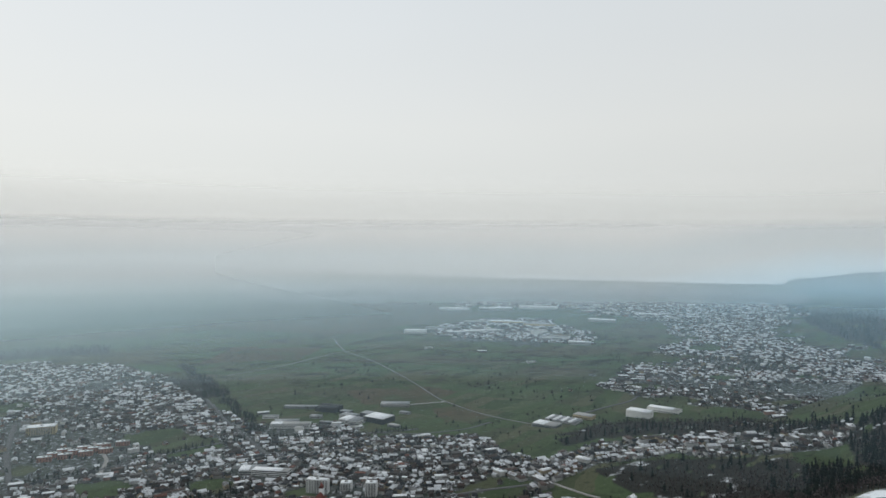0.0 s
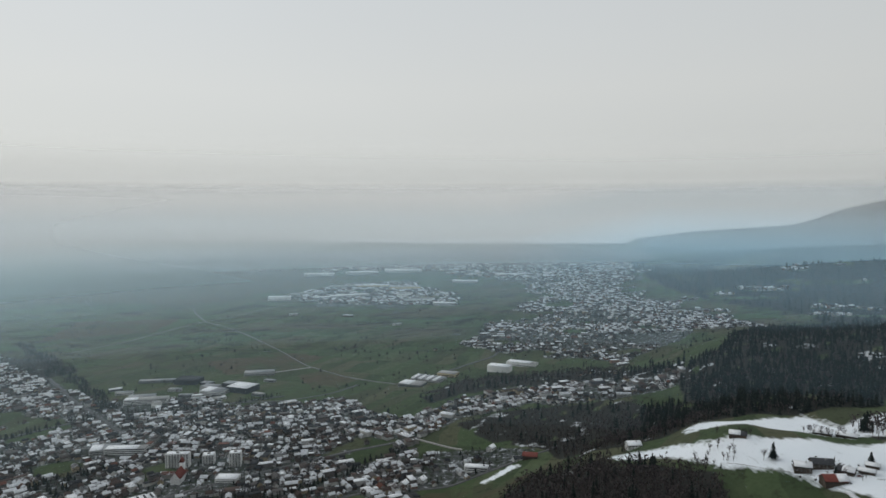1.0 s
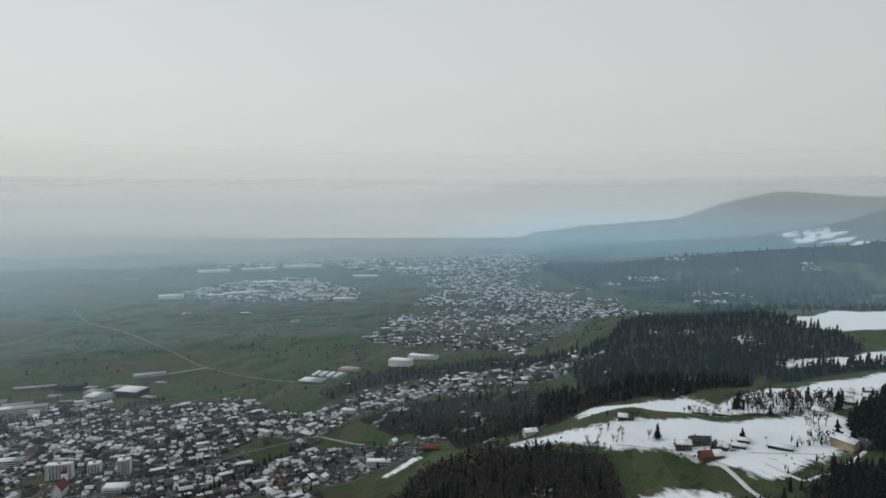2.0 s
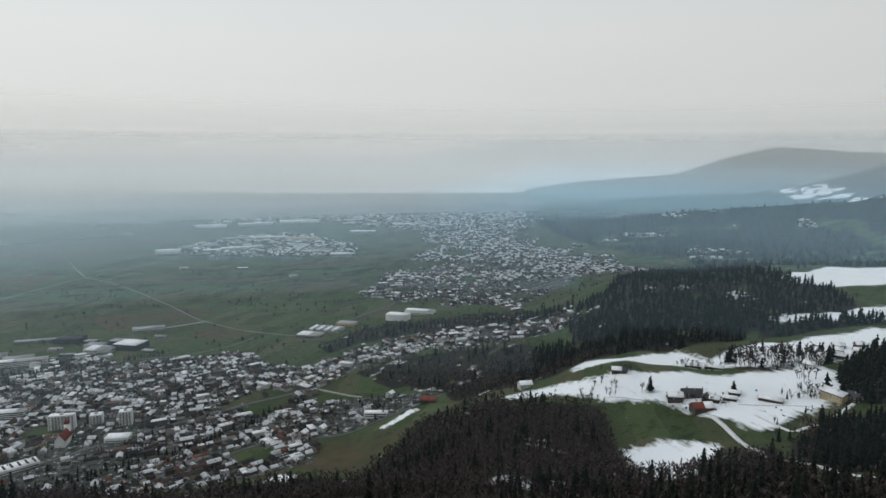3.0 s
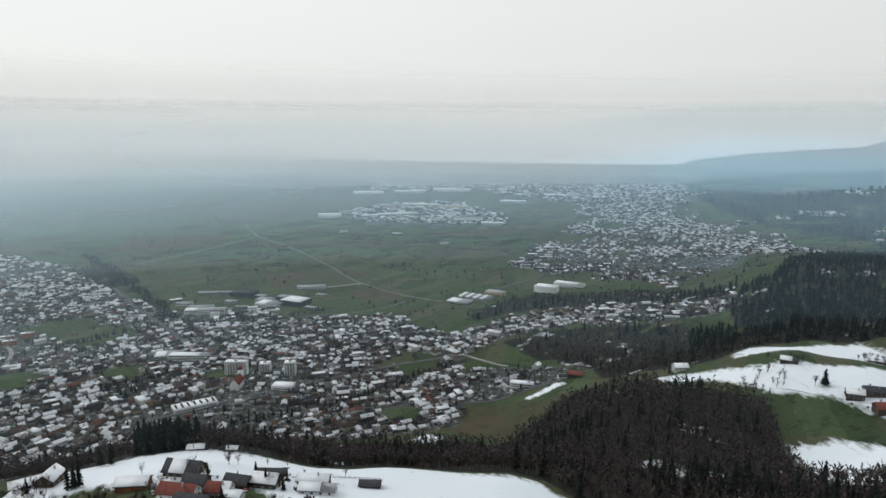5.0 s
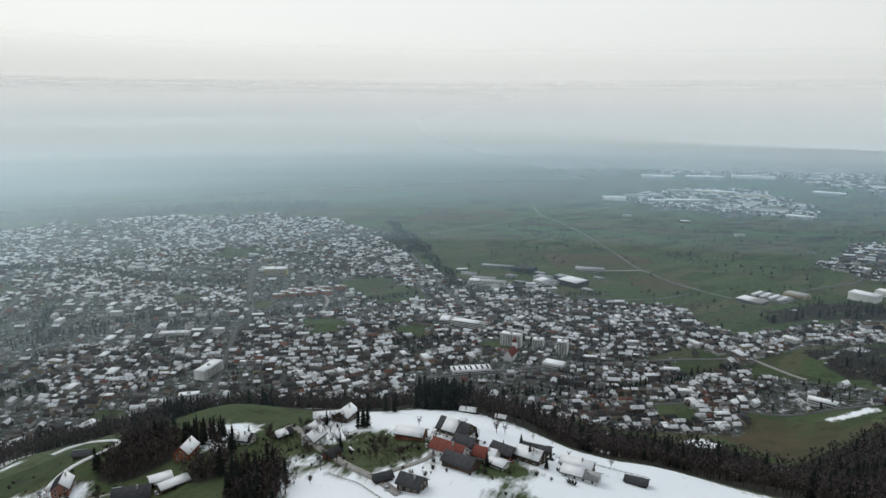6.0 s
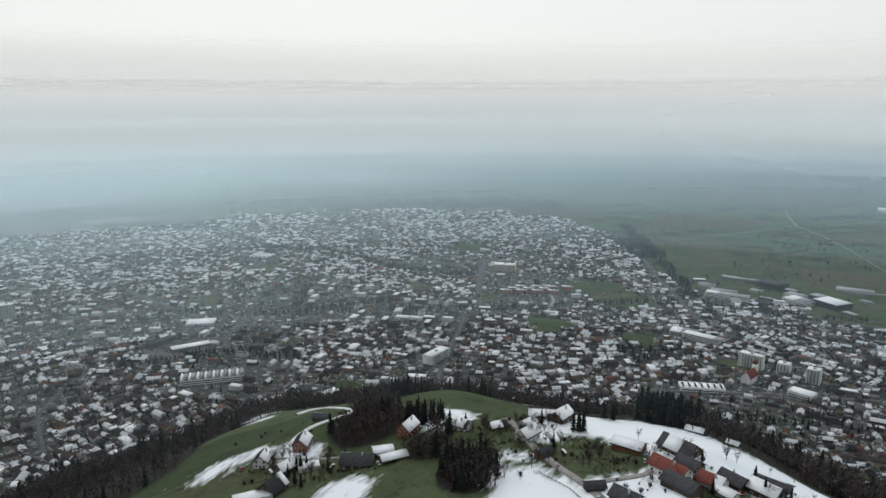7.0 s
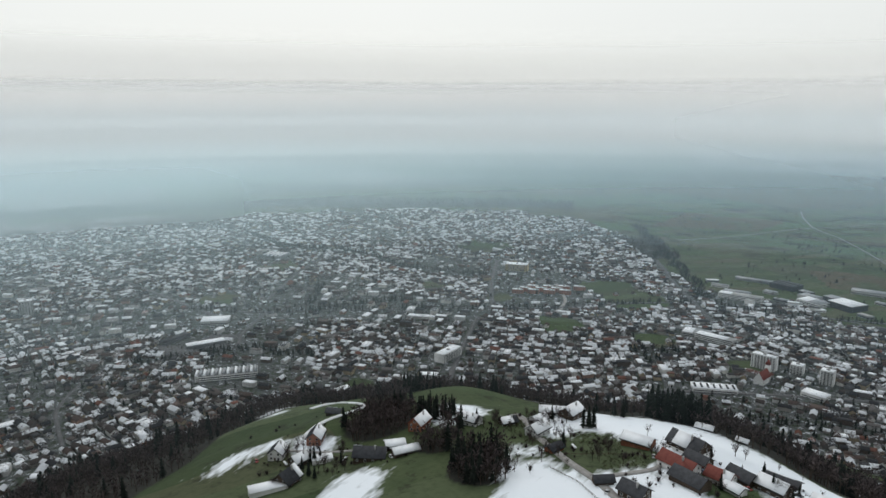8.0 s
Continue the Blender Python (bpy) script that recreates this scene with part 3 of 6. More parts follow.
def mesh_of(name, verts, tris, mats, slots=None, shade=False):
    """A mesh from arrays of points and triangles."""
    me = bpy.data.meshes.new(name)
    verts, tris = np.asarray(verts, np.float32), np.asarray(tris, np.int32)
    n = len(tris)
    me.vertices.add(len(verts))
    me.vertices.foreach_set("co", verts.ravel())
    me.loops.add(n * 3)
    me.loops.foreach_set("vertex_index", tris.ravel())
    me.polygons.add(n)
    me.polygons.foreach_set("loop_start", np.arange(0, n * 3, 3, dtype=np.int32))
    me.polygons.foreach_set("loop_total", np.full(n, 3, np.int32))
    if slots is not None:
        me.polygons.foreach_set("material_index", np.asarray(slots, np.int32))
    if shade:
        me.polygons.foreach_set("use_smooth", np.ones(n, bool))
    for m in mats:
        me.materials.append(m)
    me.update(calc_edges=True)
    me.validate()
    return me


# ---- ground: one sheet to the horizon ----
bearings = np.radians(np.concatenate([np.arange(-180, -62, 4.0), np.arange(-62, 80, 0.28), np.arange(80, 180, 4.0)]))
distances = [20.0, 80.0, 140.0]
while distances[-1] < 90000:
    d0 = distances[-1]
    distances.append(d0 * (1.010 if d0 < 2600 else 1.02 if d0 < 9000 else 1.12) + (3 if d0 < 300 else 0))
distances = np.array(distances)
gb, gd = np.meshgrid(bearings, distances)
gx, gy = -np.sin(gb).ravel() * gd.ravel(), np.cos(gb).ravel() * gd.ravel()
gz = height(gx, gy)
drawn, _ = draw_in(np.stack([gx, gy, gz], 1))
rows, cols = gb.shape
i, j = np.meshgrid(np.arange(rows - 1), np.arange(cols), indexing="ij")
a, b_ = i * cols + j, i * cols + (j + 1) % cols
c, e = a + cols, b_ + cols
quads = np.concatenate([np.stack([a, c, b_], -1).reshape(-1, 3), np.stack([b_, c, e], -1).reshape(-1, 3)])
rim = np.arange(cols)
cap = np.stack([np.full(cols, len(drawn)), rim, (rim + 1) % cols], 1)
ground_mesh = mesh_of("ground", np.vstack([drawn, [[0, 0, float(height(0.0, 1.0))]]]), np.vstack([quads, cap]), [LAND], shade=True)
gx, gy, gz = np.append(gx, 0), np.append(gy, 0), np.append(gz, 300)


def softened(test, x, y, reach):
    """The share of a small ring of points round each place that passes the test."""
    total = test(x, y).astype(np.float32) * 10
    close = np.hypot(x, y) < 2600
    x, y = x[close], y[close]
    inner = total[close] / 5
    for k in range(8):
        a = k * math.pi / 4
        r = reach * (1.0 if k % 2 else 0.55)
        inner += test(x + r * math.cos(a), y + r * math.sin(a))
    total[close] = inner
    return total / 10


for name, field in (("snow", softened(is_snow, gx, gy, 13)), ("wood", softened(is_wood, gx, gy, 6)), ("town", softened(is_town, gx, gy, 10))):
    ground_mesh.attributes.new(name, "FLOAT", "POINT").data.foreach_set("value", field.astype(np.float32))
moor = np.zeros(len(gx), bool)
for poly in MOORS:
    moor |= inside(poly, gx, gy)
ground_mesh.attributes.new("moor", "FLOAT", "POINT").data.foreach_set("value", moor.astype(np.float32) * 0.6 + 0.1 * (gy > 2500))
sand = inside([(250, 3350), (560, 3480), (640, 3300), (420, 3150)], gx, gy)
ground_mesh.attributes.new("sand", "FLOAT", "POINT").data.foreach_set("value", sand.astype(np.float32))
ground_mesh.attributes.new("plan", "FLOAT_VECTOR", "POINT").data.foreach_set("vector", np.stack([gx, gy, gz], 1).astype(np.float32).ravel())
ground = tagged(new("ground", ground_mesh), "valley floor of green meadows rising to snow-patched hills", "ground", kind="structure")


def sheet(name, poly_left, poly_right, lift, material, label, category, steps=40):
    """A sheet between two far shores given as bearing and distance."""
    verts, tris = [], []
    for k in range(steps + 1):
        u = k / steps
        ends = []
        for side in (poly_left, poly_right):
            bs = [p[0] for p in side]
            bb = bs[0] + (bs[-1] - bs[0]) * u
            ends.append((bb, float(np.interp(bb, *zip(*sorted(side))))))
        for w in np.linspace(0, 1, 7):
            bb, dd = [p + (q - p) * w for p, q in zip(*ends)]
            verts.append((-math.sin(radians(bb)) * dd, math.cos(radians(bb)) * dd, lift))
    for k in range(steps):
        for w in range(6):
            p = k * 7 + w
            tris += [(p, p + 1, p + 7), (p + 1, p + 8, p + 7)]
    q, _ = draw_in(verts)
    return tagged(new(name, mesh_of(name, q, tris, [material])), label, category, kind="structure")


sheet("water", [(-45, 11500), (-32, 11200), (-27.6, 9600), (-26.8, 8150), (-22, 8000), (-14, 8000), (-6, 8250), (-1, 8700), (6, 9300), (12, 9900), (24, 11500)], [(-45, 80000), (-14, 80000), (24, 80000)], 14.0, WATER, "pale grey lake lying flat under the haze", "lake", 140)

# ---- haze over the valley: upright see-through sheets tinted as haze, each thinning out towards the ground ----
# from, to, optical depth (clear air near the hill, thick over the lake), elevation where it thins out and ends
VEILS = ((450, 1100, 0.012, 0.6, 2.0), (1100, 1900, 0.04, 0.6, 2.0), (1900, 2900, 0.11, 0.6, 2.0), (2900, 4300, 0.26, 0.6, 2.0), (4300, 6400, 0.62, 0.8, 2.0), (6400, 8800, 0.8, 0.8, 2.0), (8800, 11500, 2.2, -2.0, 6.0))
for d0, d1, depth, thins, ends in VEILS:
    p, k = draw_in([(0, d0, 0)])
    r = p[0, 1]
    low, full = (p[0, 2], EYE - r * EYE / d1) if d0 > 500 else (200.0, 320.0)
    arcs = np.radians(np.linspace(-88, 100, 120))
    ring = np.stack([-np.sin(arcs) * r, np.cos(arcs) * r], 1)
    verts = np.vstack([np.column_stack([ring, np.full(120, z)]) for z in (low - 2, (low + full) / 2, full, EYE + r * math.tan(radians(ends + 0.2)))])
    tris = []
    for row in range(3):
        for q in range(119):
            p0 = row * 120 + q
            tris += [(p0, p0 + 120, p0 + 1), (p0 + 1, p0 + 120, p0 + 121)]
    veil = mesh_of("haze", verts, tris, [haze_material("haze_sheet", low, full, r, math.tan(radians(thins)), math.tan(radians(ends)), math.exp(-depth), d0 > 8000)], shade=True)
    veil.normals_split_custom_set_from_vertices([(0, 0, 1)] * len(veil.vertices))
    tagged(new("haze", veil), "see-through sheet tinted pale blue-grey to imitate winter haze over the valley", "haze", kind="stuff")


# ---- trees ----
def ring_tris(a, b, n):
    out = []
    for k in range(n):
        out += [(a + k, a + (k + 1) % n, b + k), (a + (k + 1) % n, b + (k + 1) % n, b + k)]
    return out


def conifer(rng, tiers, sides):
    """A spruce 1 m high: a thin stem and drooping, ragged tiers. Returns points, triangles, slots (0 needles, 1 bark)."""
    v, f, m = [], [], []
    n = 4
    for z, r in ((0, 0.018), (0.9, 0.004)):
        v += [(math.cos(k * 1.5708) * r, math.sin(k * 1.5708) * r, z) for k in range(n)]
    f += ring_tris(0, 4, 4)
    m += [1] * 8
    for t in range(tiers):
        u = t / tiers
        z0, z1 = 0.10 + 0.84 * u, min(1.0, 0.10 + 0.84 * u + 1.75 / tiers * (0.62 if t < tiers - 1 else 0.5))
        r = (0.165 * (1 - u) ** 0.85 + 0.012) * rng.uniform(0.85, 1.12)
        turn, base = rng.uniform(0, 6.28), len(v)
        lean = (rng.uniform(-0.012, 0.012), rng.uniform(-0.012, 0.012))
        v.append((lean[0] * 0.3, lean[1] * 0.3, z1))
        for k in range(sides):
            w = r * (rng.uniform(0.92, 1.25) if k % 2 == 0 else rng.uniform(0.45, 0.7))
            v.append((lean[0] + math.cos(turn + 6.283 * k / sides) * w, lean[1] + math.sin(turn + 6.283 * k / sides) * w, z0 + rng.uniform(-0.03, 0.02) + (0.03 if k % 2 else 0)))
        f += [(base, base + 1 + k, base + 1 + (k + 1) % sides) for k in range(sides)]
        m += [0] * sides
    return np.array(v), np.array(f), np.array(m)


def bare_tree(rng, limbs, twigs, width, plain=False):
    """A leafless tree 1 m high: tapered trunk, rising limbs and a loose crown of fine twigs (slots: 0 twigs, 1 bark)."""
    v, f, m = [], [], []

    # one trunk of four rings, out of which the limbs grow
    for z, r in ((0, 0.02), (0.22, 0.016), (0.36, 0.013), (0.5, 0.008)):
        v.extend([(math.cos(k * 1.5708) * r, math.sin(k * 1.5708) * r, z) for k in range(4)])
    for lo, hi in (((0, 3),) if plain else ((0, 1), (1, 2), (2, 3))):
        t = ring_tris(lo * 4, hi * 4, 4)
        f.extend(t)
        m.extend([1] * len(t))
    ends = []
    for k in range(limbs):
        w, out, z = 2.4 * k + rng.uniform(-0.3, 0.3), rng.uniform(0.12, 0.28), rng.uniform(0.22, 0.5)
        tip = (math.cos(w) * out, math.sin(w) * out, z + rng.uniform(0.2, 0.42))
        ring = 1 if z < 0.3 else 2 if z < 0.42 else 3
        z, e = (0, 0.22, 0.36, 0.5)[ring], len(v)
        v.extend([(tip[0] + 0.004 * math.cos(q), tip[1] + 0.004 * math.sin(q), tip[2]) for q in (0, 2.1, 4.2)])
        c = [ring * 4 + (k + q) % 4 for q in range(3)]
        t = [(c[q], c[(q + 1) % 3], e + q) for q in range(3)] + [(c[(q + 1) % 3], e + (q + 1) % 3, e + q) for q in range(3)]
        f.extend(t)
        m.extend([1] * len(t))
        ends.append((np.array((0, 0, z)), np.array(tip)))
    for k in range(twigs):
        a, b = ends[k % limbs]
        p = a + (b - a) * rng.uniform(0.35, 1.0)
        q = p + np.array((rng.uniform(-0.13, 0.13), rng.uniform(-0.13, 0.13), rng.uniform(0.02, 0.24)))
        q[2] = min(q[2], 1.0)
        side = np.cross(q - p, (rng.uniform(-1, 1), rng.uniform(-1, 1), 0.2))
        side = side / (np.linalg.norm(side) + 1e-9) * width * rng.uniform(0.6, 1.3)
        base = len(v)
        v.extend([tuple(p), tuple(p + (q - p) * 0.55 + side), tuple(q), tuple(p + (q - p) * 0.6 - side)])
        f.extend([(base, base + 1, base + 2), (base, base + 2, base + 3)])
        m.extend([0, 0])
    return np.array(v), np.array(f), np.array(m)


rng = np.random.RandomState(7)
SPRUCES = [conifer(rng, 7, 10) for _ in range(5)]
SPRUCES_FAR = [conifer(rng, 4, 6) for _ in range(4)]
BARES = [bare_tree(rng, 5, 18, 0.026) for _ in range(5)]
BARES_FAR = [bare_tree(rng, 3, 10, 0.042, True) for _ in range(4)]


def strew(name, kinds, points, scales, mats, label, category, seed, squash=(0.85, 1.2)):
    """Many small things of a few shapes in one mesh: points in plan, each with its height in metres."""
    rng = np.random.RandomState(seed)
    points = np.asarray(points, float)
    pick = rng.randint(0, len(kinds), len(points))
    turn, fat = rng.uniform(0, 6.283, len(points)), rng.uniform(*squash, len(points))
    q, k = draw_in(points)
    vs, fs, ms, base = [], [], [], 0
    for s, (v, f, m) in enumerate(kinds):
        at = np.where(pick == s)[0]
        if not len(at):
            continue
        c, n = np.cos(turn[at])[:, None], np.sin(turn[at])[:, None]
        h, w = (scales[at] * k[at])[:, None], (scales[at] * k[at] * fat[at])[:, None]
        x = (v[None, :, 0] * c - v[None, :, 1] * n) * w + q[at, None, 0]
        y = (v[None, :, 0] * n + v[None, :, 1] * c) * w + q[at, None, 1]
        z = v[None, :, 2] * h + q[at, None, 2] - 0.3 * k[at, None]
        vs.append(np.stack([x, y, z], -1).reshape(-1, 3))
        fs.append((f[None] + (np.arange(len(at)) * len(v))[:, None, None] + base).reshape(-1, 3))
        ms.append(np.tile(m, len(at)))
        base += len(at) * len(v)
    return tagged(new(name, mesh_of(name, np.vstack(vs), np.vstack(fs), mats, np.concatenate(ms))), label, category, kind="stuff")


def sown(x0, x1, y0, y1, gap, seed, test):
    """Jittered points in a box of the plan that pass the test."""
    rng = np.random.RandomState(seed)
    x, y = np.meshgrid(np.arange(x0, x1, gap), np.arange(y0, y1, gap))
    x, y = (x + rng.uniform(-0.48, 0.48, x.shape) * gap).ravel(), (y + rng.uniform(-0.48, 0.48, y.shape) * gap).ravel()
    ok = test(x, y)
    return np.stack([x[ok], y[ok], height(x[ok], y[ok])], 1)


def in_view(x, y, near, far):
    b, d = polar(x, y)
    return (b > -58) & (b < 74) & (d > near) & (d < far)


def conifer_share(x, y):
    """How much of the wood is spruce: stands of it along the knoll, on the wooded hill and above the pasture."""
    b, d = polar(x, y)
    s = 0.06 + 0.40 * (wave(x, y, 170, 41) > 0.6)
    s = np.where((b < -28) & (d > 1000), 0.62, s)
    s = np.where((b < -50.5) & (d < 1000), 0.9, s)
    s = np.where((b < -38) & (d < 470), 0.45, s)
    s = np.where((b > -13) & (d < 960), 0.05 + 0.35 * (wave(x, y, 110, 42) > 0.9), s)
    return s


def plant_wood(near, far, gap, seed, spruces, bares, name):
    p = sown(-1100, 2100, 120, 2300, gap, seed, lambda x, y: in_view(x, y, near, far) & is_wood(x, y))
    rng = np.random.RandomState(seed + 1)
    spruce = rng.uniform(0, 1, len(p)) < conifer_share(p[:, 0], p[:, 1])
    b, d = polar(p[:, 0], p[:, 1])
    tall = np.where((b > 14) & (d < 560), 0.68, np.where(d < 1000, 0.95, 0.8))
    strew(name, spruces, p[spruce], rng.uniform(13, 28, spruce.sum()) * tall[spruce], [NEEDLES, BARK], "dense stand of dark spruces on the hillside", "forest", seed + 2, (1.0, 1.3) if near < 700 else (1.2, 1.7))
    bare = ~spruce
    strew(name, bares, p[bare], rng.uniform(12, 21, bare.sum()) * tall[bare], [TWIGS, BARK], "leafless grey-brown winter wood on the hillside", "forest", seed + 3, (1.1, 1.5) if near < 700 else (1.2, 1.7))


plant_wood(150, 760, 7.9, 100, SPRUCES, BARES, "forest")
plant_wood(760, 1250, 8.6, 110, SPRUCES_FAR, BARES_FAR, "forest")
plant_wood(1250, 2650, 12.8, 120, SPRUCES_FAR, BARES_FAR, "forest")
# woods on the far slopes and the belt across the plain
p = sown(-3500, 7800, 900, 7000, 42, 130, lambda x, y: in_view(x, y, 2650, 6400) & is_wood(x, y))
rng = np.random.RandomState(131)
strew("forest", SPRUCES_FAR, p, rng.uniform(16, 26, len(p)), [NEEDLES, BARK], "dark woods on the far slopes in the haze", "forest", 132, (1.7, 2.6))
p = sown(-3500, -1000, 600, 3400, 20, 133, lambda x, y: in_view(x, y, 2620, 3500) & far_wood(x, y))
strew("forest", BARES_FAR, p, rng.uniform(14, 22, len(p)), [TWIGS, BARK], "dark belt of riverside wood across the plain", "forest", 134, (1.4, 2.0))
# hedges and lone trees on the plain
p = sown(-2600, 2400, 1300, 6000, 27, 140, lambda x, y: in_view(x, y, 1300, 6000) & ~is_town(x, y) & ~is_wood(x, y) & (wave(x, y, 420, 51) + wave(x, y, 130, 52) + 0.9 * wave(x, y, 60, 53) > 0.5))
dark = np.random.RandomState(143).uniform(0, 1, len(p)) < 0.6
strew("field_trees", BARES_FAR, p[~dark], rng.uniform(7, 15, (~dark).sum()), [TWIGS, BARK], "scattered bare trees and hedges on the meadows", "trees", 142, (1.3, 2.2))
strew("field_shrubs", SPRUCES_FAR, p[dark], rng.uniform(4, 11, dark.sum()), [NEEDLES, BARK], "dark shrubs and hedges dotted over the meadows", "shrubs", 144, (2.0, 3.4))
# thick clumps on the knoll: place, reach, share of spruce
for k, (cx, cy, r, share) in enumerate(KNOLL_CLUMPS):
    p = sown(cx - r, cx + r, cy - r, cy + r, 4.4, 160 + k, lambda x, y: spot(x, y, cx, cy, r))
    rng = np.random.RandomState(170 + k)
    pick = rng.uniform(0, 1, len(p)) < share
    if pick.sum() > 3:
        strew("tree_clump", SPRUCES, p[pick], rng.uniform(10, 17, pick.sum()) * (1.6 if r == 19 else 1.0), [NEEDLES, BARK], "tight clump of dark spruces on the knoll", "trees", 180 + k)
    if (~pick).sum() > 3:
        strew("tree_clump", BARES, p[~pick], rng.uniform(9, 15, (~pick).sum()), [TWIGS, BARK], "tight clump of bare grey-brown trees on the knoll", "trees", 190 + k, (1.1, 1.5))
# garden trees among the houses, thicker along the streams
def garden(x, y):
    r = np.random.RandomState(5).uniform(0, 1, x.shape)
    d = polar(x, y)[1]
    stream = (np.abs(wave(x, y, 900, 81)) < 0.045) | (np.abs(wave(x, y, 650, 82)) < 0.03)
    grove = wave(x, y, 210, 83) + 0.5 * wave(x, y, 70, 84) > 1.0
    return in_view(x, y, 760, 4200) & is_town(x, y) & ~belt(x, y) & ~on_street(x, y) & (r < np.where(stream | grove, 1.0, np.where((d < 1300) & (x > -330), 0.55, np.where(d < 1300, 0.34, np.where(d < 1900, 0.32, 0.25)))))


p = sown(-2700, 1700, 180, 4200, 14.5, 150, garden)
rng = np.random.RandomState(151)
leafy = rng.uniform(0, 1, len(p)) < 0.40
strew("garden_trees", SPRUCES_FAR, p[leafy], rng.uniform(4, 11, leafy.sum()) ** 1.06, [NEEDLES, BARK], "dark evergreens in gardens between the houses", "trees", 152, (1.2, 1.9))
strew("garden_trees", BARES_FAR, p[~leafy], rng.uniform(5, 12, (~leafy).sum()), [TWIGS, BARK], "bare garden trees and shrubs between the houses", "trees", 153, (1.4, 2.2))
p = sown(-2100, 300, 560, 2500, 8.5, 154, lambda x, y: in_view(x, y, 700, 2700) & belt(x, y))
leafy = np.random.RandomState(155).uniform(0, 1, len(p)) < 0.5
strew("tree_belt", SPRUCES_FAR, p[leafy], rng.uniform(8, 15, leafy.sum()), [NEEDLES, BARK], "dark evergreens in lines along the railway bank and roads", "trees", 156, (1.3, 2.0))
strew("tree_belt", BARES_FAR, p[~leafy], rng.uniform(7, 14, (~leafy).sum()), [TWIGS, BARK], "bare trees in lines along the railway bank and roads", "trees", 157, (1.3, 1.9))
# low scrub on the thawed ground between the farms
for k, poly in enumerate(THAWED):
    p = sown(-230, -30, 300, 400, 2.6, 158 + k, lambda x, y: inside(poly, x, y) & (wave(x, y, 22, 77) > -0.3))
    if len(p) > 3:
        strew("scrub", BARES_FAR, p, rng.uniform(1.2, 3.2, len(p)), [SCRUB, BARK], "low green-brown scrub on thawed ground by the farms", "shrubs", 164 + k, (1.6, 2.6))


# ---- houses ----
def gable(w, l, eave, ridge, over=0.6, thick=0.4):
    """A gabled house: points and triangles of walls and of the roof, ridge along y."""
    a, b = w / 2, l / 2
    wv = [(x, y, z) for y in (-b, b) for x, z in ((-a, -2.5), (a, -2.5), (a, eave), (0, ridge - thick * 0.6), (-a, eave))]
    wf = [(0, 5, 4), (5, 9, 4), (1, 2, 6), (2, 7, 6), (0, 1, 2), (0, 2, 4), (4, 2, 3), (5, 7, 6), (5, 9, 7), (9, 8, 7)]
    slope = (ridge - eave) / a
    ex, ez = a + over, eave - over * slope
    sec = [(-ex, ez), (0, ridge), (ex, ez), (ex, ez - thick), (0, ridge - thick), (-ex, ez - thick)]
    rv = [(x, y, z) for y in (-b - over, b + over) for x, z in sec]
    rf = []
    for k in range(6):
        n = (k + 1) % 6
        rf += [(k, k + 6, n), (n, k + 6, n + 6)]
    for s in (0, 6):
        rf += [(s, s + 1, s + 5), (s + 1, s + 4, s + 5), (s + 1, s + 2, s + 4), (s + 2, s + 3, s + 4)]
    return (np.array(wv), np.array(wf)), (np.array(rv), np.array(rf))


def flat(w, l, h, thick=0.5):
    """A block with a flat roof slab inside a low parapet."""
    a, b = w / 2, l / 2
    wv = [(x, y, z) for z in (-2.5, h) for x, y in ((-a, -b), (a, -b), (a, b), (-a, b))]
    wf = ring_tris(0, 4, 4)
    a, b = a + 0.25, b + 0.25
    rv = [(x, y, z) for z in (h, h + thick) for x, y in ((-a, -b), (a, -b), (a, b), (-a, b))]
    rf = ring_tris(0, 4, 4) + [(4, 5, 6), (4, 6, 7), (0, 2, 1), (0, 3, 2)]
    return (np.array(wv), np.array(wf)), (np.array(rv), np.array(rf))


def joined(pair):
    (wv, wf), (rv, rf) = pair
    return np.vstack([wv, rv]), np.vstack([wf, rf + len(wv)]), np.array([0] * len(wf) + [1] * len(rf))


HOUSE_SHAPES = [gable(9, 11, 5.2, 8.6), gable(10, 13, 5.6, 9.4), gable(8.5, 10, 4.6, 8.4), gable(11, 16, 6.5, 10.2), gable(9.5, 12, 6, 9), flat(10, 13, 6.2), gable(7, 9, 3.4, 5.6), gable(12, 22, 8, 11.5), flat(13, 26, 9.5), flat(18, 34, 6.5)]
ODDS = np.array([0.18, 0.15, 0.15, 0.10, 0.10, 0.09, 0.10, 0.07, 0.04, 0.02])

# reserved plots of the larger buildings: x, y, radius
PLOTS = [(-161, 1718, 50), (-305, 1824, 45), (-223, 1705, 40), (-378, 1632, 60), (-132, 1866, 45), (-936, 650, 62), (-1204, 815, 40), (-1610, 1312, 60), (-212, 1160, 28), (-196, 1222, 34), (-160, 1232, 18), (-126, 1195, 22), (-268, 1078, 42), (-690, 940, 40), (-649, 832, 30), (-764, 1415, 85), (-372, 1330, 40), (-332, 1318, 40), (-1122, 706, 62), (-937, 1585, 55), (-1578, 600, 24), (-730, 715, 22), (-134, 1145, 26)]


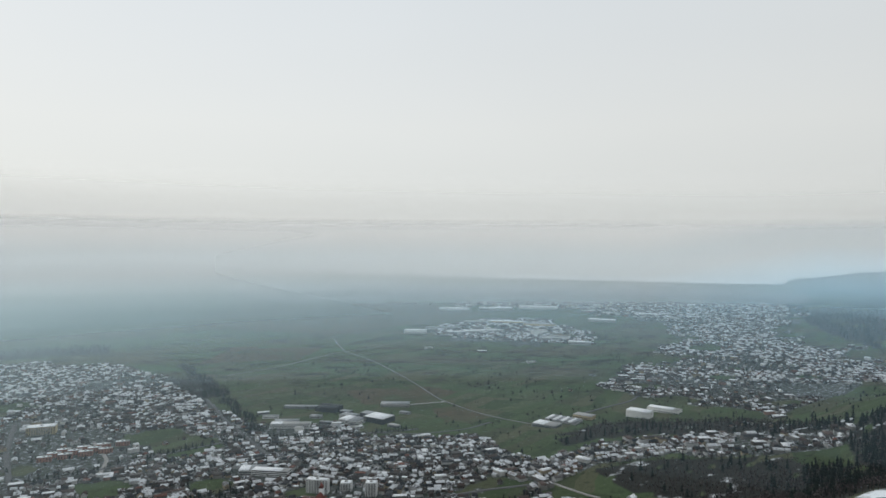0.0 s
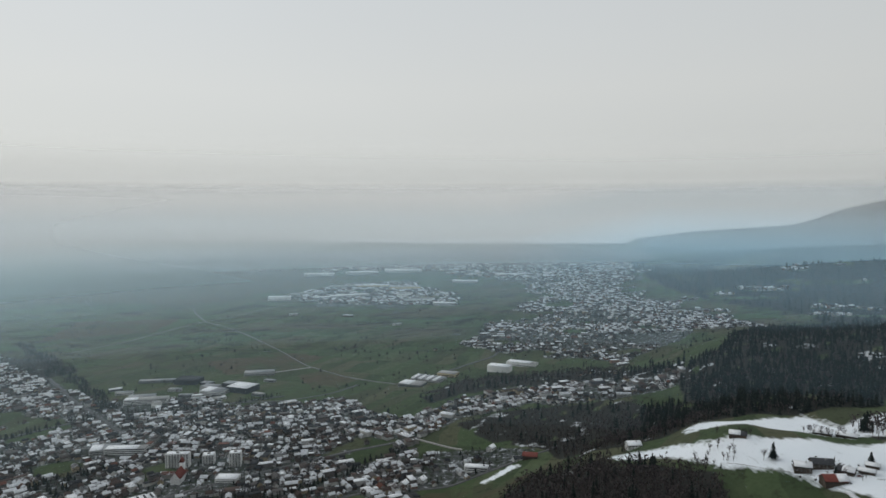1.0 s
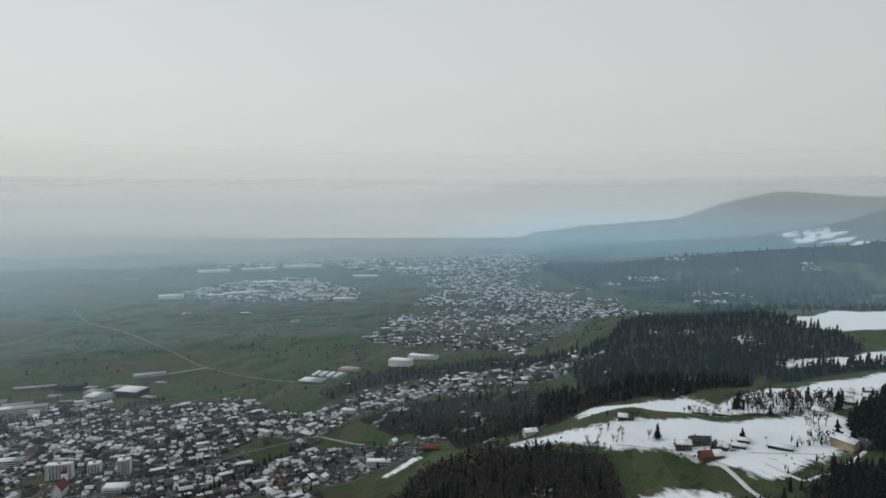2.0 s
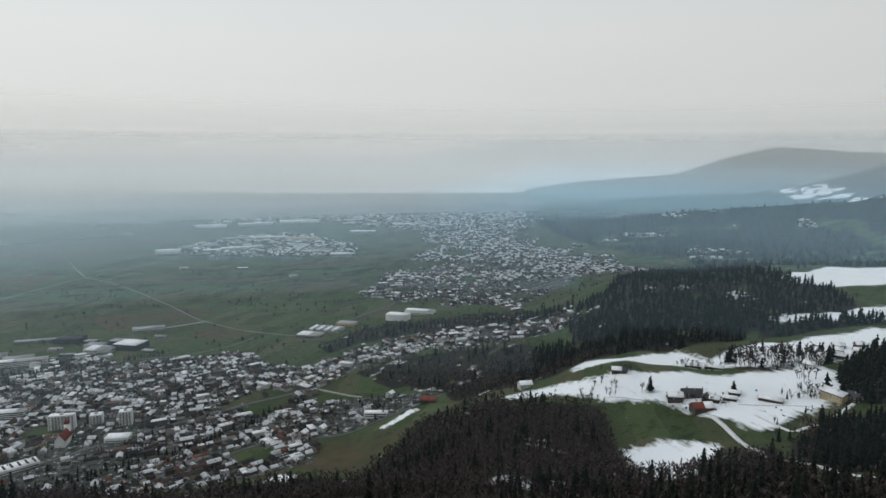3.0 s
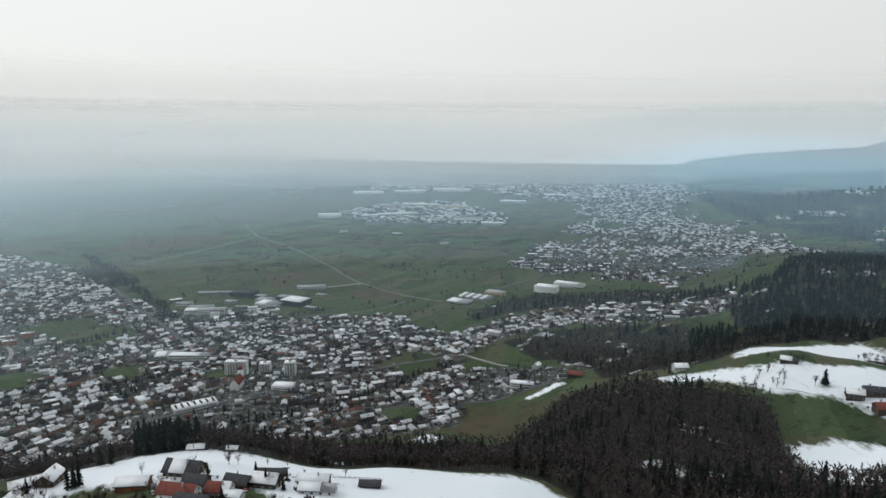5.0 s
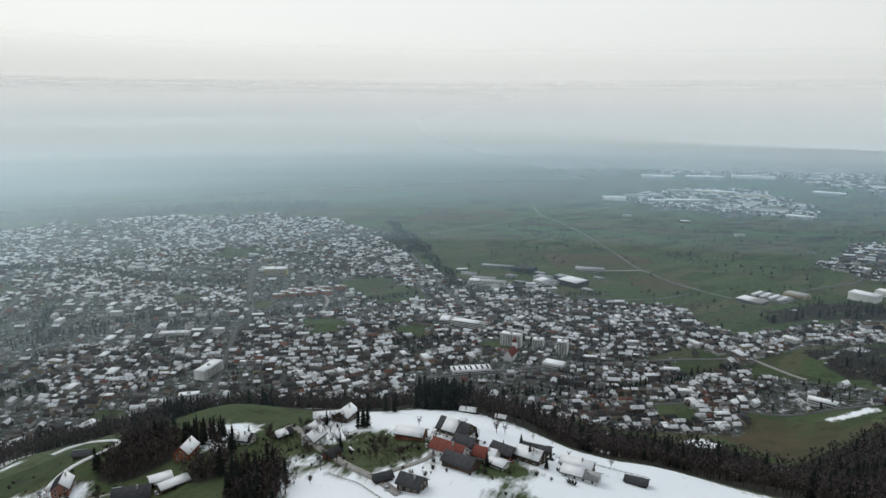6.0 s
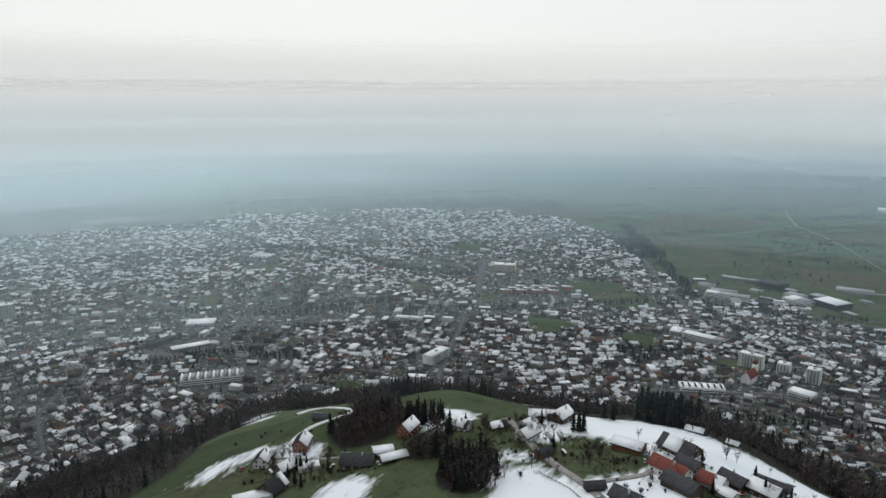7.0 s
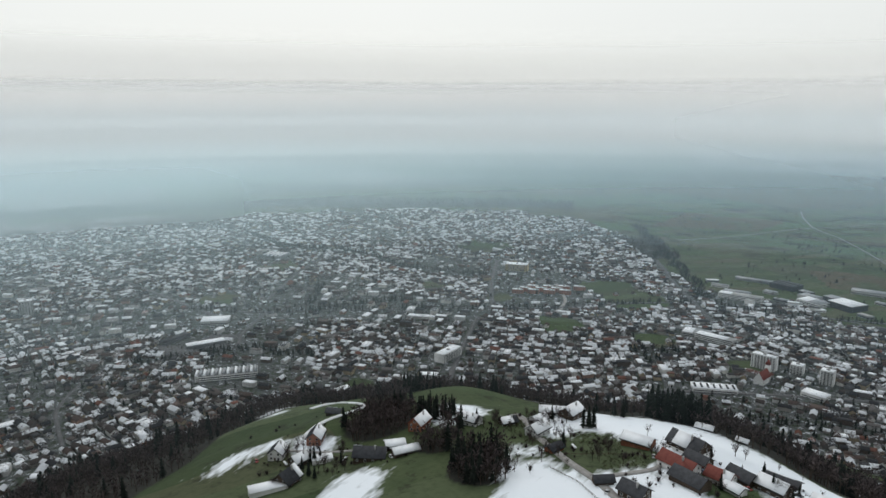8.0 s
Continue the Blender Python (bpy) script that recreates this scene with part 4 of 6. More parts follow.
def lots(x0, x1, y0, y1, size, seed, test, grow=1.0):
    """House plots in districts, each with streets of its own direction and make. Returns points, directions and makes (0 houses, 1 blocks)."""
    rng = np.random.RandomState(seed)
    cx, cy = np.meshgrid(np.arange(x0, x1, size), np.arange(y0, y1, size))
    cx, cy = (cx + rng.uniform(-0.45, 0.45, cx.shape) * size).ravel(), (cy + rng.uniform(-0.45, 0.45, cy.shape) * size).ravel()
    out = []
    for k in range(len(cx)):
        if not test(np.array([cx[k]] + list(cx[k] + np.array((-0.5, 0.5, 0, 0)) * size)), np.array([cy[k], cy[k], cy[k]] + list(cy[k] + np.array((-0.5, 0.5)) * size))).any():
            continue
        make = rng.choice(4, p=(0.66, 0.11, 0.17, 0.06))
        along, pair, street = ((12.2, 15, 31), (32, 33, 72), (18, 21, 49), (25, 28, 62))[make]
        turn = 0.45 * float(wave(cx[k], cy[k], 1500, 61)) + rng.normal(0, 0.28) + (0.785 if rng.uniform() < 0.25 else 0)
        u, v, w = np.meshgrid(np.arange(-0.9 * size, 0.9 * size, along * grow), np.arange(-0.9 * size, 0.9 * size, street * grow), (0, pair * grow), indexing="ij")
        u, v = u.ravel() + rng.uniform(-0.22, 0.22, u.size) * along * grow, (v + w).ravel() + rng.uniform(-2.5, 2.5, u.size) * grow
        x, y = cx[k] + u * math.cos(turn) - v * math.sin(turn), cy[k] + u * math.sin(turn) + v * math.cos(turn)
        x, y = x + 7 * wave(x, y, 240, 63), y + 7 * wave(x, y, 240, 64)
        near = np.argmin((x[:, None] - cx) ** 2 + (y[:, None] - cy) ** 2, axis=1) == k
        ok = near & (rng.uniform(0, 1, x.shape) < (0.92, 0.85, 0.8, 0.62)[make])
        x, y = x[ok], y[ok]
        t = turn + np.where(rng.uniform(0, 1, x.shape) < 0.6, 1.5708, 0) + rng.normal(0, 0.06, x.shape)
        out.append(np.stack([x, y, t, np.full(x.shape, make == 1, float)], 1))
    out = np.vstack(out)
    x, y = out[:, 0], out[:, 1]
    ok = test(x, y) & ~is_wood(x, y)
    ok &= ~belt(x, y) & ~on_street(x, y)
    for px, py, r in PLOTS:
        ok &= ~spot(x, y, px, py, r)
    out = out[ok]
    return np.column_stack([out[:, :2], height(out[:, 0], out[:, 1])]), out[:, 2], out[:, 3]


def strew_houses(name, points, turns, makes, label, seed, grow=1.0):
    rng = np.random.RandomState(seed)
    pick = np.where(makes > 0.5, rng.choice((3, 7, 8, 9, 8, 7), len(points)), rng.choice(len(HOUSE_SHAPES), len(points), p=ODDS / ODDS.sum()))
    q, k = draw_in(points)
    vs, fs, ms, base = [], [], [], 0
    for s, pair in enumerate(HOUSE_SHAPES):
        v, f, m = joined(pair)
        at = np.where(pick == s)[0]
        if not len(at):
            continue
        c, n = np.cos(turns[at])[:, None], np.sin(turns[at])[:, None]
        g = (k[at] * rng.uniform(0.85, 1.12, len(at)) * grow)[:, None]
        vs.append(np.stack([(v[None, :, 0] * c - v[None, :, 1] * n) * g + q[at, None, 0], (v[None, :, 0] * n + v[None, :, 1] * c) * g + q[at, None, 1], v[None, :, 2] * g + q[at, None, 2]], -1).reshape(-1, 3))
        fs.append((f[None] + (np.arange(len(at)) * len(v))[:, None, None] + base).reshape(-1, 3))
        ms.append(np.tile(m, len(at)))
        base += len(at) * len(v)
    return tagged(new(name, mesh_of(name, np.vstack(vs), np.vstack(fs), [WALLS, ROOFS], np.concatenate(ms))), label, "houses", kind="stuff")


def part(name, pair, material, parent, label=""):
    """One mesh object under a thing or a part."""
    v, f = pair
    ob = new(name, v if isinstance(v, bpy.types.Mesh) else mesh_of(name, v, f, [material]))
    ob.parent = parent
    if label:
        ob["label"] = label
    return ob


def thing(name, x, y, turn, label, category, group="", z=None, scale=1.0):
    p = [(x, y, float(height(x, y)) if z is None else z)]
    q, k = draw_in(p)
    ob = new(name)
    ob.matrix_basis = Matrix.LocRotScale(Vector(q[0]), Euler((0, 0, turn)), Vector((1, 1, 1)) * float(k[0]) * scale)
    return tagged(ob, label, category, group)


# the town's houses: the nearest ones are things of their own, the rest one mass
near_p, near_t, near_m = lots(-3000, 1000, 180, 3100, 230, 200, lambda x, y: in_view(x, y, 740, 3060) & (town_limits(x, y) | (np.hypot(x, y) < 2500)) & is_town(x, y))
first = np.argsort(np.hypot(near_p[:, 0], near_p[:, 1]))
own, rest = first[:300], first[300:]
strew_houses("town_houses", near_p[rest], near_t[rest], near_m[rest], "closely built houses under thin snow, white and brown roofs", 201, 0.85)
far_p, far_t, far_m = lots(-5300, 3200, 900, 7400, 420, 210, lambda x, y: in_view(x, y, 2450, 8500) & ~town_limits(x, y) & is_town(x, y), 1.12)
out = np.hypot(far_p[:, 0], far_p[:, 1])
thin = np.random.RandomState(213).uniform(0, 1, len(out)) < np.where((far_p[:, 0] < 0) & (far_p[:, 1] > 4500), 0.25, 0.8)
for seed, ok, grow in ((211, out < 4300, 0.92), (212, (out >= 4300) & thin, 1.25)):
    strew_houses("far_houses", far_p[ok], far_t[ok], far_m[ok], "far rows of small pale houses in the haze", seed, grow)
p, t, m = lots(1200, 5200, 1700, 5200, 300, 220, lambda x, y: in_view(x, y, 2700, 5600) & (polar(x, y)[0] < -33) & ~is_wood(x, y) & (wave(x, y, 650, 71) > 0.3) & (wave(x, y, 240, 72) > 0.5), 1.6)
strew_houses("far_houses", p, t, m, "hamlets of small pale houses on the far slope", 221, 1.15)

templates = []
for pair in HOUSE_SHAPES[:9]:
    templates.append((mesh_of("wall", *pair[0], [WALL]), mesh_of("roof", *pair[1], [ROOF])))
rng = np.random.RandomState(230)
for k in own:
    s = rng.choice((3, 7, 8)) if near_m[k] > 0.5 else rng.choice(9, p=ODDS[:9] / ODDS[:9].sum())
    x, y, z = near_p[k]
    h = thing("house", x, y, near_t[k], "small house with pale walls and a snow-dusted roof" if s not in (5, 8) else "flat-roofed pale block with thin snow on top", "house", "houses at the foot of the hill", z, float(rng.uniform(0.70, 0.92)))
    part("wall", (templates[s][0], None), None, h)
    part("roof", (templates[s][1], None), None, h)


# ---- larger buildings and farmhouses, part by part ----
def box(x0, x1, y0, y1, z0, z1):
    v = [(x, y, z) for z in (z0, z1) for x, y in ((x0, y0), (x1, y0), (x1, y1), (x0, y1))]
    return np.array(v), np.array(ring_tris(0, 4, 4) + [(4, 5, 6), (4, 6, 7), (0, 2, 1), (0, 3, 2)])


def merged(*pairs):
    vs, fs, base = [], [], 0
    for v, f in pairs:
        vs.append(v)
        fs.append(np.asarray(f) + base)
        base += len(v)
    return np.vstack(vs), np.vstack(fs)


def window(parent, x, y, z, side, w=1.2, h=1.3):
    """A framed window on a wall; side is 'x' or 'y' with the sign of its outer face."""
    s = 1 if side[0] == "+" else -1
    if side[1] == "x":
        ring = merged(box(x - 0.04, x + 0.08 * s, y - w / 2 - 0.12, y + w / 2 + 0.12, z + h / 2, z + h / 2 + 0.12), box(x - 0.04, x + 0.14 * s, y - w / 2 - 0.15, y + w / 2 + 0.15, z - h / 2 - 0.12, z - h / 2), box(x - 0.04, x + 0.08 * s, y - w / 2 - 0.12, y - w / 2, z - h / 2, z + h / 2), box(x - 0.04, x + 0.08 * s, y + w / 2, y + w / 2 + 0.12, z - h / 2, z + h / 2))
        pane = box(min(x, x + 0.03 * s), max(x, x + 0.03 * s), y - w / 2, y + w / 2, z - h / 2, z + h / 2)
    else:
        ring = merged(box(x - w / 2 - 0.12, x + w / 2 + 0.12, y - 0.04, y + 0.08 * s, z + h / 2, z + h / 2 + 0.12), box(x - w / 2 - 0.15, x + w / 2 + 0.15, y - 0.04, y + 0.14 * s, z - h / 2 - 0.12, z - h / 2), box(x - w / 2 - 0.12, x - w / 2, y - 0.04, y + 0.08 * s, z - h / 2, z + h / 2), box(x + w / 2, x + w / 2 + 0.12, y - 0.04, y + 0.08 * s, z - h / 2, z + h / 2))
        pane = box(x - w / 2, x + w / 2, min(y, y + 0.03 * s), max(y, y + 0.03 * s), z - h / 2, z + h / 2)
    o = part("window", ring, WHITE, parent)
    part("pane", pane, GLASS, o, "dark window glass")


def snow_on(w, l, eave, ridge, over, y0, y1, sides=(-1, 1), thick=0.28):
    """Snow lying on the slopes of a gable roof between y0 and y1."""
    a = w / 2
    slope = (ridge - eave) / a
    out = []
    for s in sides:
        e = a + over - 0.25
        p = [(s * 0.05, ridge - 0.05 * slope + 0.03), (s * e, eave - (over - 0.25) * slope + 0.03)]
        v = [(x, y, z + d) for y in (y0, y1) for x, z in p for d in (0, thick)]
        v = np.array(v)
        f = [(0, 1, 2), (1, 3, 2), (4, 6, 5), (5, 6, 7), (1, 5, 3), (3, 5, 7), (0, 2, 4), (2, 6, 4), (2, 3, 6), (3, 7, 6), (0, 4, 1), (1, 4, 5)]
        out.append((v, np.array(f)))
    return merged(*out)


def cottage(name, x, y, turn, size, walls, roof, label, category="house", group="", snow=(), storeys=2, chimney=True, balcony=False, base=None, z=None):
    """A pitched-roof building with windows, door and chimney. size: width, length, eave, ridge."""
    w, l, eave, ridge = size
    h = thing(name, x, y, radians(turn), label, category, group, z)
    wall, rf = gable(w, l, eave, ridge, 0.9, 0.35)
    part("wall", wall, walls, h)
    part("roof", rf, roof, h)
    for s0, s1, sides in snow:
        part("roof_snow", snow_on(w, l, eave, ridge, 0.9, s0 * (l / 2 + 0.7), s1 * (l / 2 + 0.7), sides), SNOWCAP, h, "thin wet snow on the roof")
    if base:
        part("plinth", box(-w / 2 - 0.08, w / 2 + 0.08, -l / 2 - 0.08, l / 2 + 0.08, -2.5, min(2.4, eave * 0.5)), base, h, "pale rendered ground floor")
    if storeys:
        for k in range(storeys):
            zz = 1.5 + 2.7 * k
            if zz > eave - 0.8:
                break
            n = max(2, int(l / 4))
            for i in range(n):
                yy = (i + 0.5) / n * l - l / 2
                for s in ("+x", "-x"):
                    window(h, (w / 2 + (0.1 if base and k == 0 else 0)) * (1 if s[0] == "+" else -1), yy, zz, s)
        for s in ("+y", "-y"):
            for k in range(storeys + 1):
                zz = 1.5 + 2.7 * k
                span = w if zz < eave else w * (ridge - zz - 1) / (ridge - eave)
                if span > 3:
                    for xx in ((-span / 4, span / 4) if span > 5 else (0,)):
                        window(h, xx, (l / 2 + (0.1 if base and k == 0 else 0)) * (1 if s[0] == "+" else -1), zz, s)
    d = l / 2 + 0.1
    part("door", merged(box(-0.55, 0.55, -d - 0.06, -d + 0.1, -0.3, 2.0)), TIMBER, h, "plain wooden door")
    if chimney:
        part("chimney", merged(box(w * 0.12, w * 0.12 + 0.8, l * 0.15, l * 0.15 + 0.8, ridge - 2.2, ridge + 1.0), box(w * 0.12 - 0.1, w * 0.12 + 0.9, l * 0.15 - 0.1, l * 0.15 + 0.9, ridge + 1.0, ridge + 1.15)), CONCRETE, h)
    if balcony:
        b = part("balcony", merged(box(-w / 2 + 0.3, w / 2 - 0.3, -l / 2 - 1.3, -l / 2, 2.7, 2.85), box(-w / 2 + 0.3, w / 2 - 0.3, -l / 2 - 1.3, -l / 2 - 1.22, 2.85, 3.8)), TIMBER, h, "dark timber balcony")
    return h


def hall(name, x, y, turn, w, l, h, walls, roof, label, category="hall", bands=1, lights=0, snow=0.0, saw=0, z=None):
    """A flat-roofed industrial hall: walls, roof, rows of glazing, roof lights or saw-tooth ridges."""
    o = thing(name, x, y, radians(turn), label, category, z=z)
    wall, rf = flat(w, l, h)
    part("wall", wall, walls, o)
    part("roof", rf, roof, o)
    for k in range(bands):
        zz = 1.6 + 3.4 * k
        if zz > h - 1.2:
            break
        for s in (-1, 1):
            part("window_band", box(min(s * w / 2, s * (w / 2 + 0.12)), max(s * w / 2, s * (w / 2 + 0.12)), -l / 2 + 1.5, l / 2 - 1.5, zz, zz + 1.5), GLASS, o, "dark ribbon of windows")
            part("window_band", box(-w / 2 + 1.5, w / 2 - 1.5, min(s * l / 2, s * (l / 2 + 0.12)), max(s * l / 2, s * (l / 2 + 0.12)), zz, zz + 1.5), GLASS, o, "dark ribbon of windows")
    for k in range(lights):
        yy = (k + 0.5) / lights * l - l / 2
        part("roof_light", box(-w * 0.35, w * 0.35, yy - l / lights * 0.16, yy + l / lights * 0.16, h + 0.4, h + 1.1), GLASS, o, "dark glazed roof light")
    if snow:
        part("roof_snow", box(-w / 2 + 0.6, w / 2 - 0.6, -l / 2 + 0.6, -l / 2 + 0.6 + (l - 1.2) * snow, h + 0.45, h + 0.66), SNOWCAP, o, "white snow sheet on the roof")
    for k in range(saw):
        y0, y1 = -l / 2 + l * k / saw, -l / 2 + l * (k + 1) / saw
        v = np.array([(xx, yy, zz) for xx in (-w / 2, w / 2) for yy, zz in ((y0, h + 0.4), (y1 - 0.4, h + 0.4), (y0 + 0.6, h + 3.4))])
        f = np.array([(0, 2, 1), (3, 4, 5), (0, 3, 2), (2, 3, 5), (1, 2, 4), (2, 5, 4), (0, 1, 3), (1, 4, 3)])
        part("saw_tooth_roof", (v, f), SNOWCAP if k % 2 == 0 else STEEL, o)
    return o


def block(x, y, turn, w, l, floors, walls, label, snow=1.0, balconies=True):
    """A flat-roofed block of flats with a window row and a balcony row to each floor."""
    h = floors * 2.9 + 0.8
    o = thing("apartment_block", x, y, radians(turn), label, "apartment block")
    wall, rf = flat(w, l, h)
    part("wall", wall, walls, o)
    part("roof", rf, CONCRETE, o)
    part("roof_snow", box(-w / 2 + 0.5, w / 2 - 0.5, -l / 2 + 0.5, -l / 2 + 0.5 + (l - 1) * snow, h + 0.45, h + 0.65), SNOWCAP, o, "snow on the flat roof")
    part("lift_housing", box(-2.2, 2.2, -2.5, 2.5, h + 0.3, h + 2.8), CONCRETE, o)
    for k in range(floors):
        zz = 1.0 + 2.9 * k
        for s in (-1, 1):
            n = max(2, int(l / 5))
            for i in range(n):
                y0 = -l / 2 + (i + 0.25) * l / n
                part("window", box(min(s * w / 2, s * (w / 2 + 0.1)), max(s * w / 2, s * (w / 2 + 0.1)), y0, y0 + l / n * 0.5, zz, zz + 1.5), GLASS, o)
            if balconies:
                part("balcony", merged(box(min(s * w / 2, s * (w / 2 + 1.3)), max(s * w / 2, s * (w / 2 + 1.3)), -l * 0.36, l * 0.36, zz - 0.3, zz - 0.12), box(min(s * (w / 2 + 1.2), s * (w / 2 + 1.3)), max(s * (w / 2 + 1.2), s * (w / 2 + 1.3)), -l * 0.36, l * 0.36, zz - 0.12, zz + 0.75)), CONCRETE, o)
    return o


def across(x, y, more=0.0):
    """The turn, in degrees, that sets a building's length square to the line from the hill, plus some more."""
    return math.degrees(math.atan2(-x, y)) - 90 + more


# the works at the edge of the meadows
hall("factory_hall", -161, 1716, across(-161, 1716, -38), 50, 62, 13, SLATE, CONCRETE, "dark-walled factory hall with a snow-white flat roof", snow=0.97, bands=0)
hall("factory_hall", -190, 1752, across(-161, 1716, -38), 26, 40, 12, SLATE, STEEL, "dark factory annex with a grey roof", bands=1)
hall("factory_hall", -305, 1824, across(-305, 1824, -28), 46, 60, 11, SLATE, SLATE, "dark grey metal hall with a dark roof", bands=0, lights=6)
hall("factory_hall", -226, 1705, across(-223, 1705, -35), 42, 58, 9, WHITE, STEEL, "white two-step works hall with partly snowy roof", bands=2, snow=0.45)
hall("factory_hall", -240, 1745, across(-223, 1705, -35), 30, 44, 9, CONCRETE, STEEL, "pale works hall with a grey roof", bands=1)
hall("factory_hall", -370, 1652, across(-378, 1632, -12), 24, 95, 11, WHITE, CONCRETE, "long white four-storey works with rows of windows", bands=3, snow=0.3)
hall("factory_hall", -388, 1690, across(-378, 1632, -12), 22, 60, 8, CONCRETE, STEEL, "white works wing with grey roof", bands=2)
hall("warehouse", -132, 1876, across(-132, 1866, -5), 30, 78, 8, CONCRETE, STEEL, "long low grey warehouse beside a field road", bands=1)
hall("warehouse", -385, 1845, across(-385, 1845, -15), 18, 90, 6, STEEL, STEEL, "low dark grey storage shed", bands=0)
hall("warehouse", 505, 1750, across(518, 1730, -20), 34, 60, 17, WHITE, SNOWCAP, "tall white cold-store hall by the railway", bands=0)
hall("warehouse", 585, 1800, across(518, 1730, -20), 30, 84, 10, WHITE, CONCRETE, "long white warehouse with a snowy roof", bands=1, snow=0.8)
hall("factory_hall", 300, 1690, across(302, 1685, -25), 44, 80, 7, CONCRETE, STEEL, "grey factory with pale saw-tooth bays", bands=1, saw=8)
hall("factory_hall", 360, 1735, across(302, 1685, -25), 30, 50, 11, OCHRE, CONCRETE, "cream factory block with a grey roof", bands=2)
hall("factory_hall", 250, 1640, across(302, 1685, -25), 40, 60, 7, STEEL, CONCRETE, "grey low workshop with patchy snow", bands=1, snow=0.5)
# the works and stores far out on the plain, seen as pale long roofs
for hx, hy, hw, hl, hh, wall_, roof_, more in ((-138, 3397, 40, 110, 14, WHITE, SNOWCAP, 0), (0, 3541, 36, 190, 11, CONCRETE, STEEL, 12), (101, 3378, 34, 170, 10, STEEL, SNOWCAP, 14), (202, 3425, 40, 200, 10, CONCRETE, SNOWCAP, 16), (189, 3809, 50, 150, 10, STEEL, CONCRETE, 4), (353, 3828, 60, 190, 10, OCHRE, SNOWCAP, -4), (521, 3687, 60, 170, 12, OCHRE, CONCRETE, 0), (472, 3347, 30, 90, 20, WHITE, CONCRETE, 50), (525, 3186, 40, 120, 13, WHITE, STEEL, 2), (610, 3037, 36, 100, 11, CONCRETE, SNOWCAP, -6), (74, 4557, 60, 200, 12, WHITE, SNOWCAP, 0), (354, 4574, 60, 220, 14, CONCRETE, SNOWCAP, 4), (652, 4674, 70, 260, 14, WHITE, SNOWCAP, 0), (914, 3921, 50, 150, 11, CONCRETE, SNOWCAP, -8), (1274, 4252, 50, 160, 12, WHITE, SNOWCAP, 0), (-60, 2890, 14, 36, 6, WHITE, STEEL, 10), (160, 2800, 14, 40, 6, TIMBER, SNOWCAP, -10), (330, 2560, 12, 34, 6, WHITE, STEEL, 30)):
    hall("warehouse", hx, hy, across(hx, hy, more), hw, hl, hh, wall_, roof_, "pale long works hall far out on the plain", bands=1)
# sheds and yards between the works by the field road
for hx, hy, hw, hl, hh, wall_, roof_, more in ((-260, 1650, 14, 26, 6, WHITE, STEEL, -30), (-290, 1690, 12, 34, 5, STEEL, STEEL, -20), (-325, 1745, 16, 30, 6, CONCRETE, STEEL, -25), (-205, 1650, 12, 22, 5, WHITE, SNOWCAP, 20), (-120, 1660, 14, 30, 6, STEEL, CONCRETE, -38), (-100, 1790, 12, 30, 5, CONCRETE, STEEL, -30), (-440, 1740, 14, 40, 6, WHITE, STEEL, -12), (-470, 1780, 12, 30, 5, STEEL, SNOWCAP, 10), (-340, 1610, 12, 20, 12, WHITE, CONCRETE, -12), (-255, 1790, 18, 30, 7, SLATE, STEEL, -30)):
    hall("shed", hx, hy, across(hx, hy, more), hw, hl, hh, wall_, roof_, "small grey shed in the yard of the works", "shed", bands=1)
# in the town
hall("mill_building", -936, 650, across(-936, 650, -4), 28, 100, 9, WHITE, CONCRETE, "long white textile mill with a saw-tooth roof", "mill", bands=2, saw=16)
hall("supermarket", -1204, 815, across(-1204, 815, -10), 36, 56, 8, CONCRETE, SNOWCAP, "wide low store with a clean white roof", bands=1)
hall("greenhouse", -1610, 1312, across(-1610, 1312, -30), 50, 66, 6, STEEL, STEEL, "row of pale glasshouses with white ridges", bands=0, saw=10)
hall("shop_hall", -268, 1080, across(-268, 1080, 12), 24, 68, 6, WHITE, SNOWCAP, "low white hall with dark square roof lights", bands=1, lights=7)
hall("school", -372, 1330, across(-372, 1330, -10), 34, 50, 9, CONCRETE, STEEL, "grey school building with a pitched metal roof", bands=2, snow=0.4)
hall("school", -332, 1318, across(-332, 1318, -22), 22, 74, 10, WHITE, CONCRETE, "long white school wing with rows of windows", bands=3, snow=0.8)
hall("shop_hall", -134, 1145, across(-134, 1145, -20), 22, 36, 7, WHITE, SNOWCAP, "small white hall with a bright snowy roof", bands=1)
hall("shop_hall", -1100, 720, across(-1122, 706, 10), 20, 70, 6, STEEL, SNOWCAP, "low grey shed beside a wide parking yard", bands=0)
hall("shop_hall", -1170, 700, across(-1122, 706, 40), 18, 60, 6, STEEL, SLATE, "dark shed along the railway yard", bands=0)
block(-226, 1226, across(-226, 1226, -18), 14, 40, 8, WHITE, "eight-storey white and green slab of flats")
block(-176, 1236, across(-176, 1236, -10), 18, 20, 5, WHITE, "six-storey white block of flats with balconies")
block(-128, 1212, across(-128, 1212, -10), 17, 20, 8, WHITE, "nine-storey white tower of flats with balconies")
block(-690, 940, across(-690, 940, 55), 20, 56, 5, WHITE, "five-storey white block with a long snowy roof")
block(-649, 832, across(-649, 832, -8), 14, 30, 5, CONCRETE, "five-storey grey block beside a small green")
block(-730, 716, across(-730, 716, 35), 14, 26, 3, CONCRETE, "low grey block of flats with snow on the roof")
block(-1578, 600, across(-1578, 600, 0), 20, 26, 11, CONCRETE, "tall grey tower of flats over the town")
block(-937, 1590, across(-937, 1590, -10), 30, 60, 6, OCHRE, "broad cream block with stepped floors")
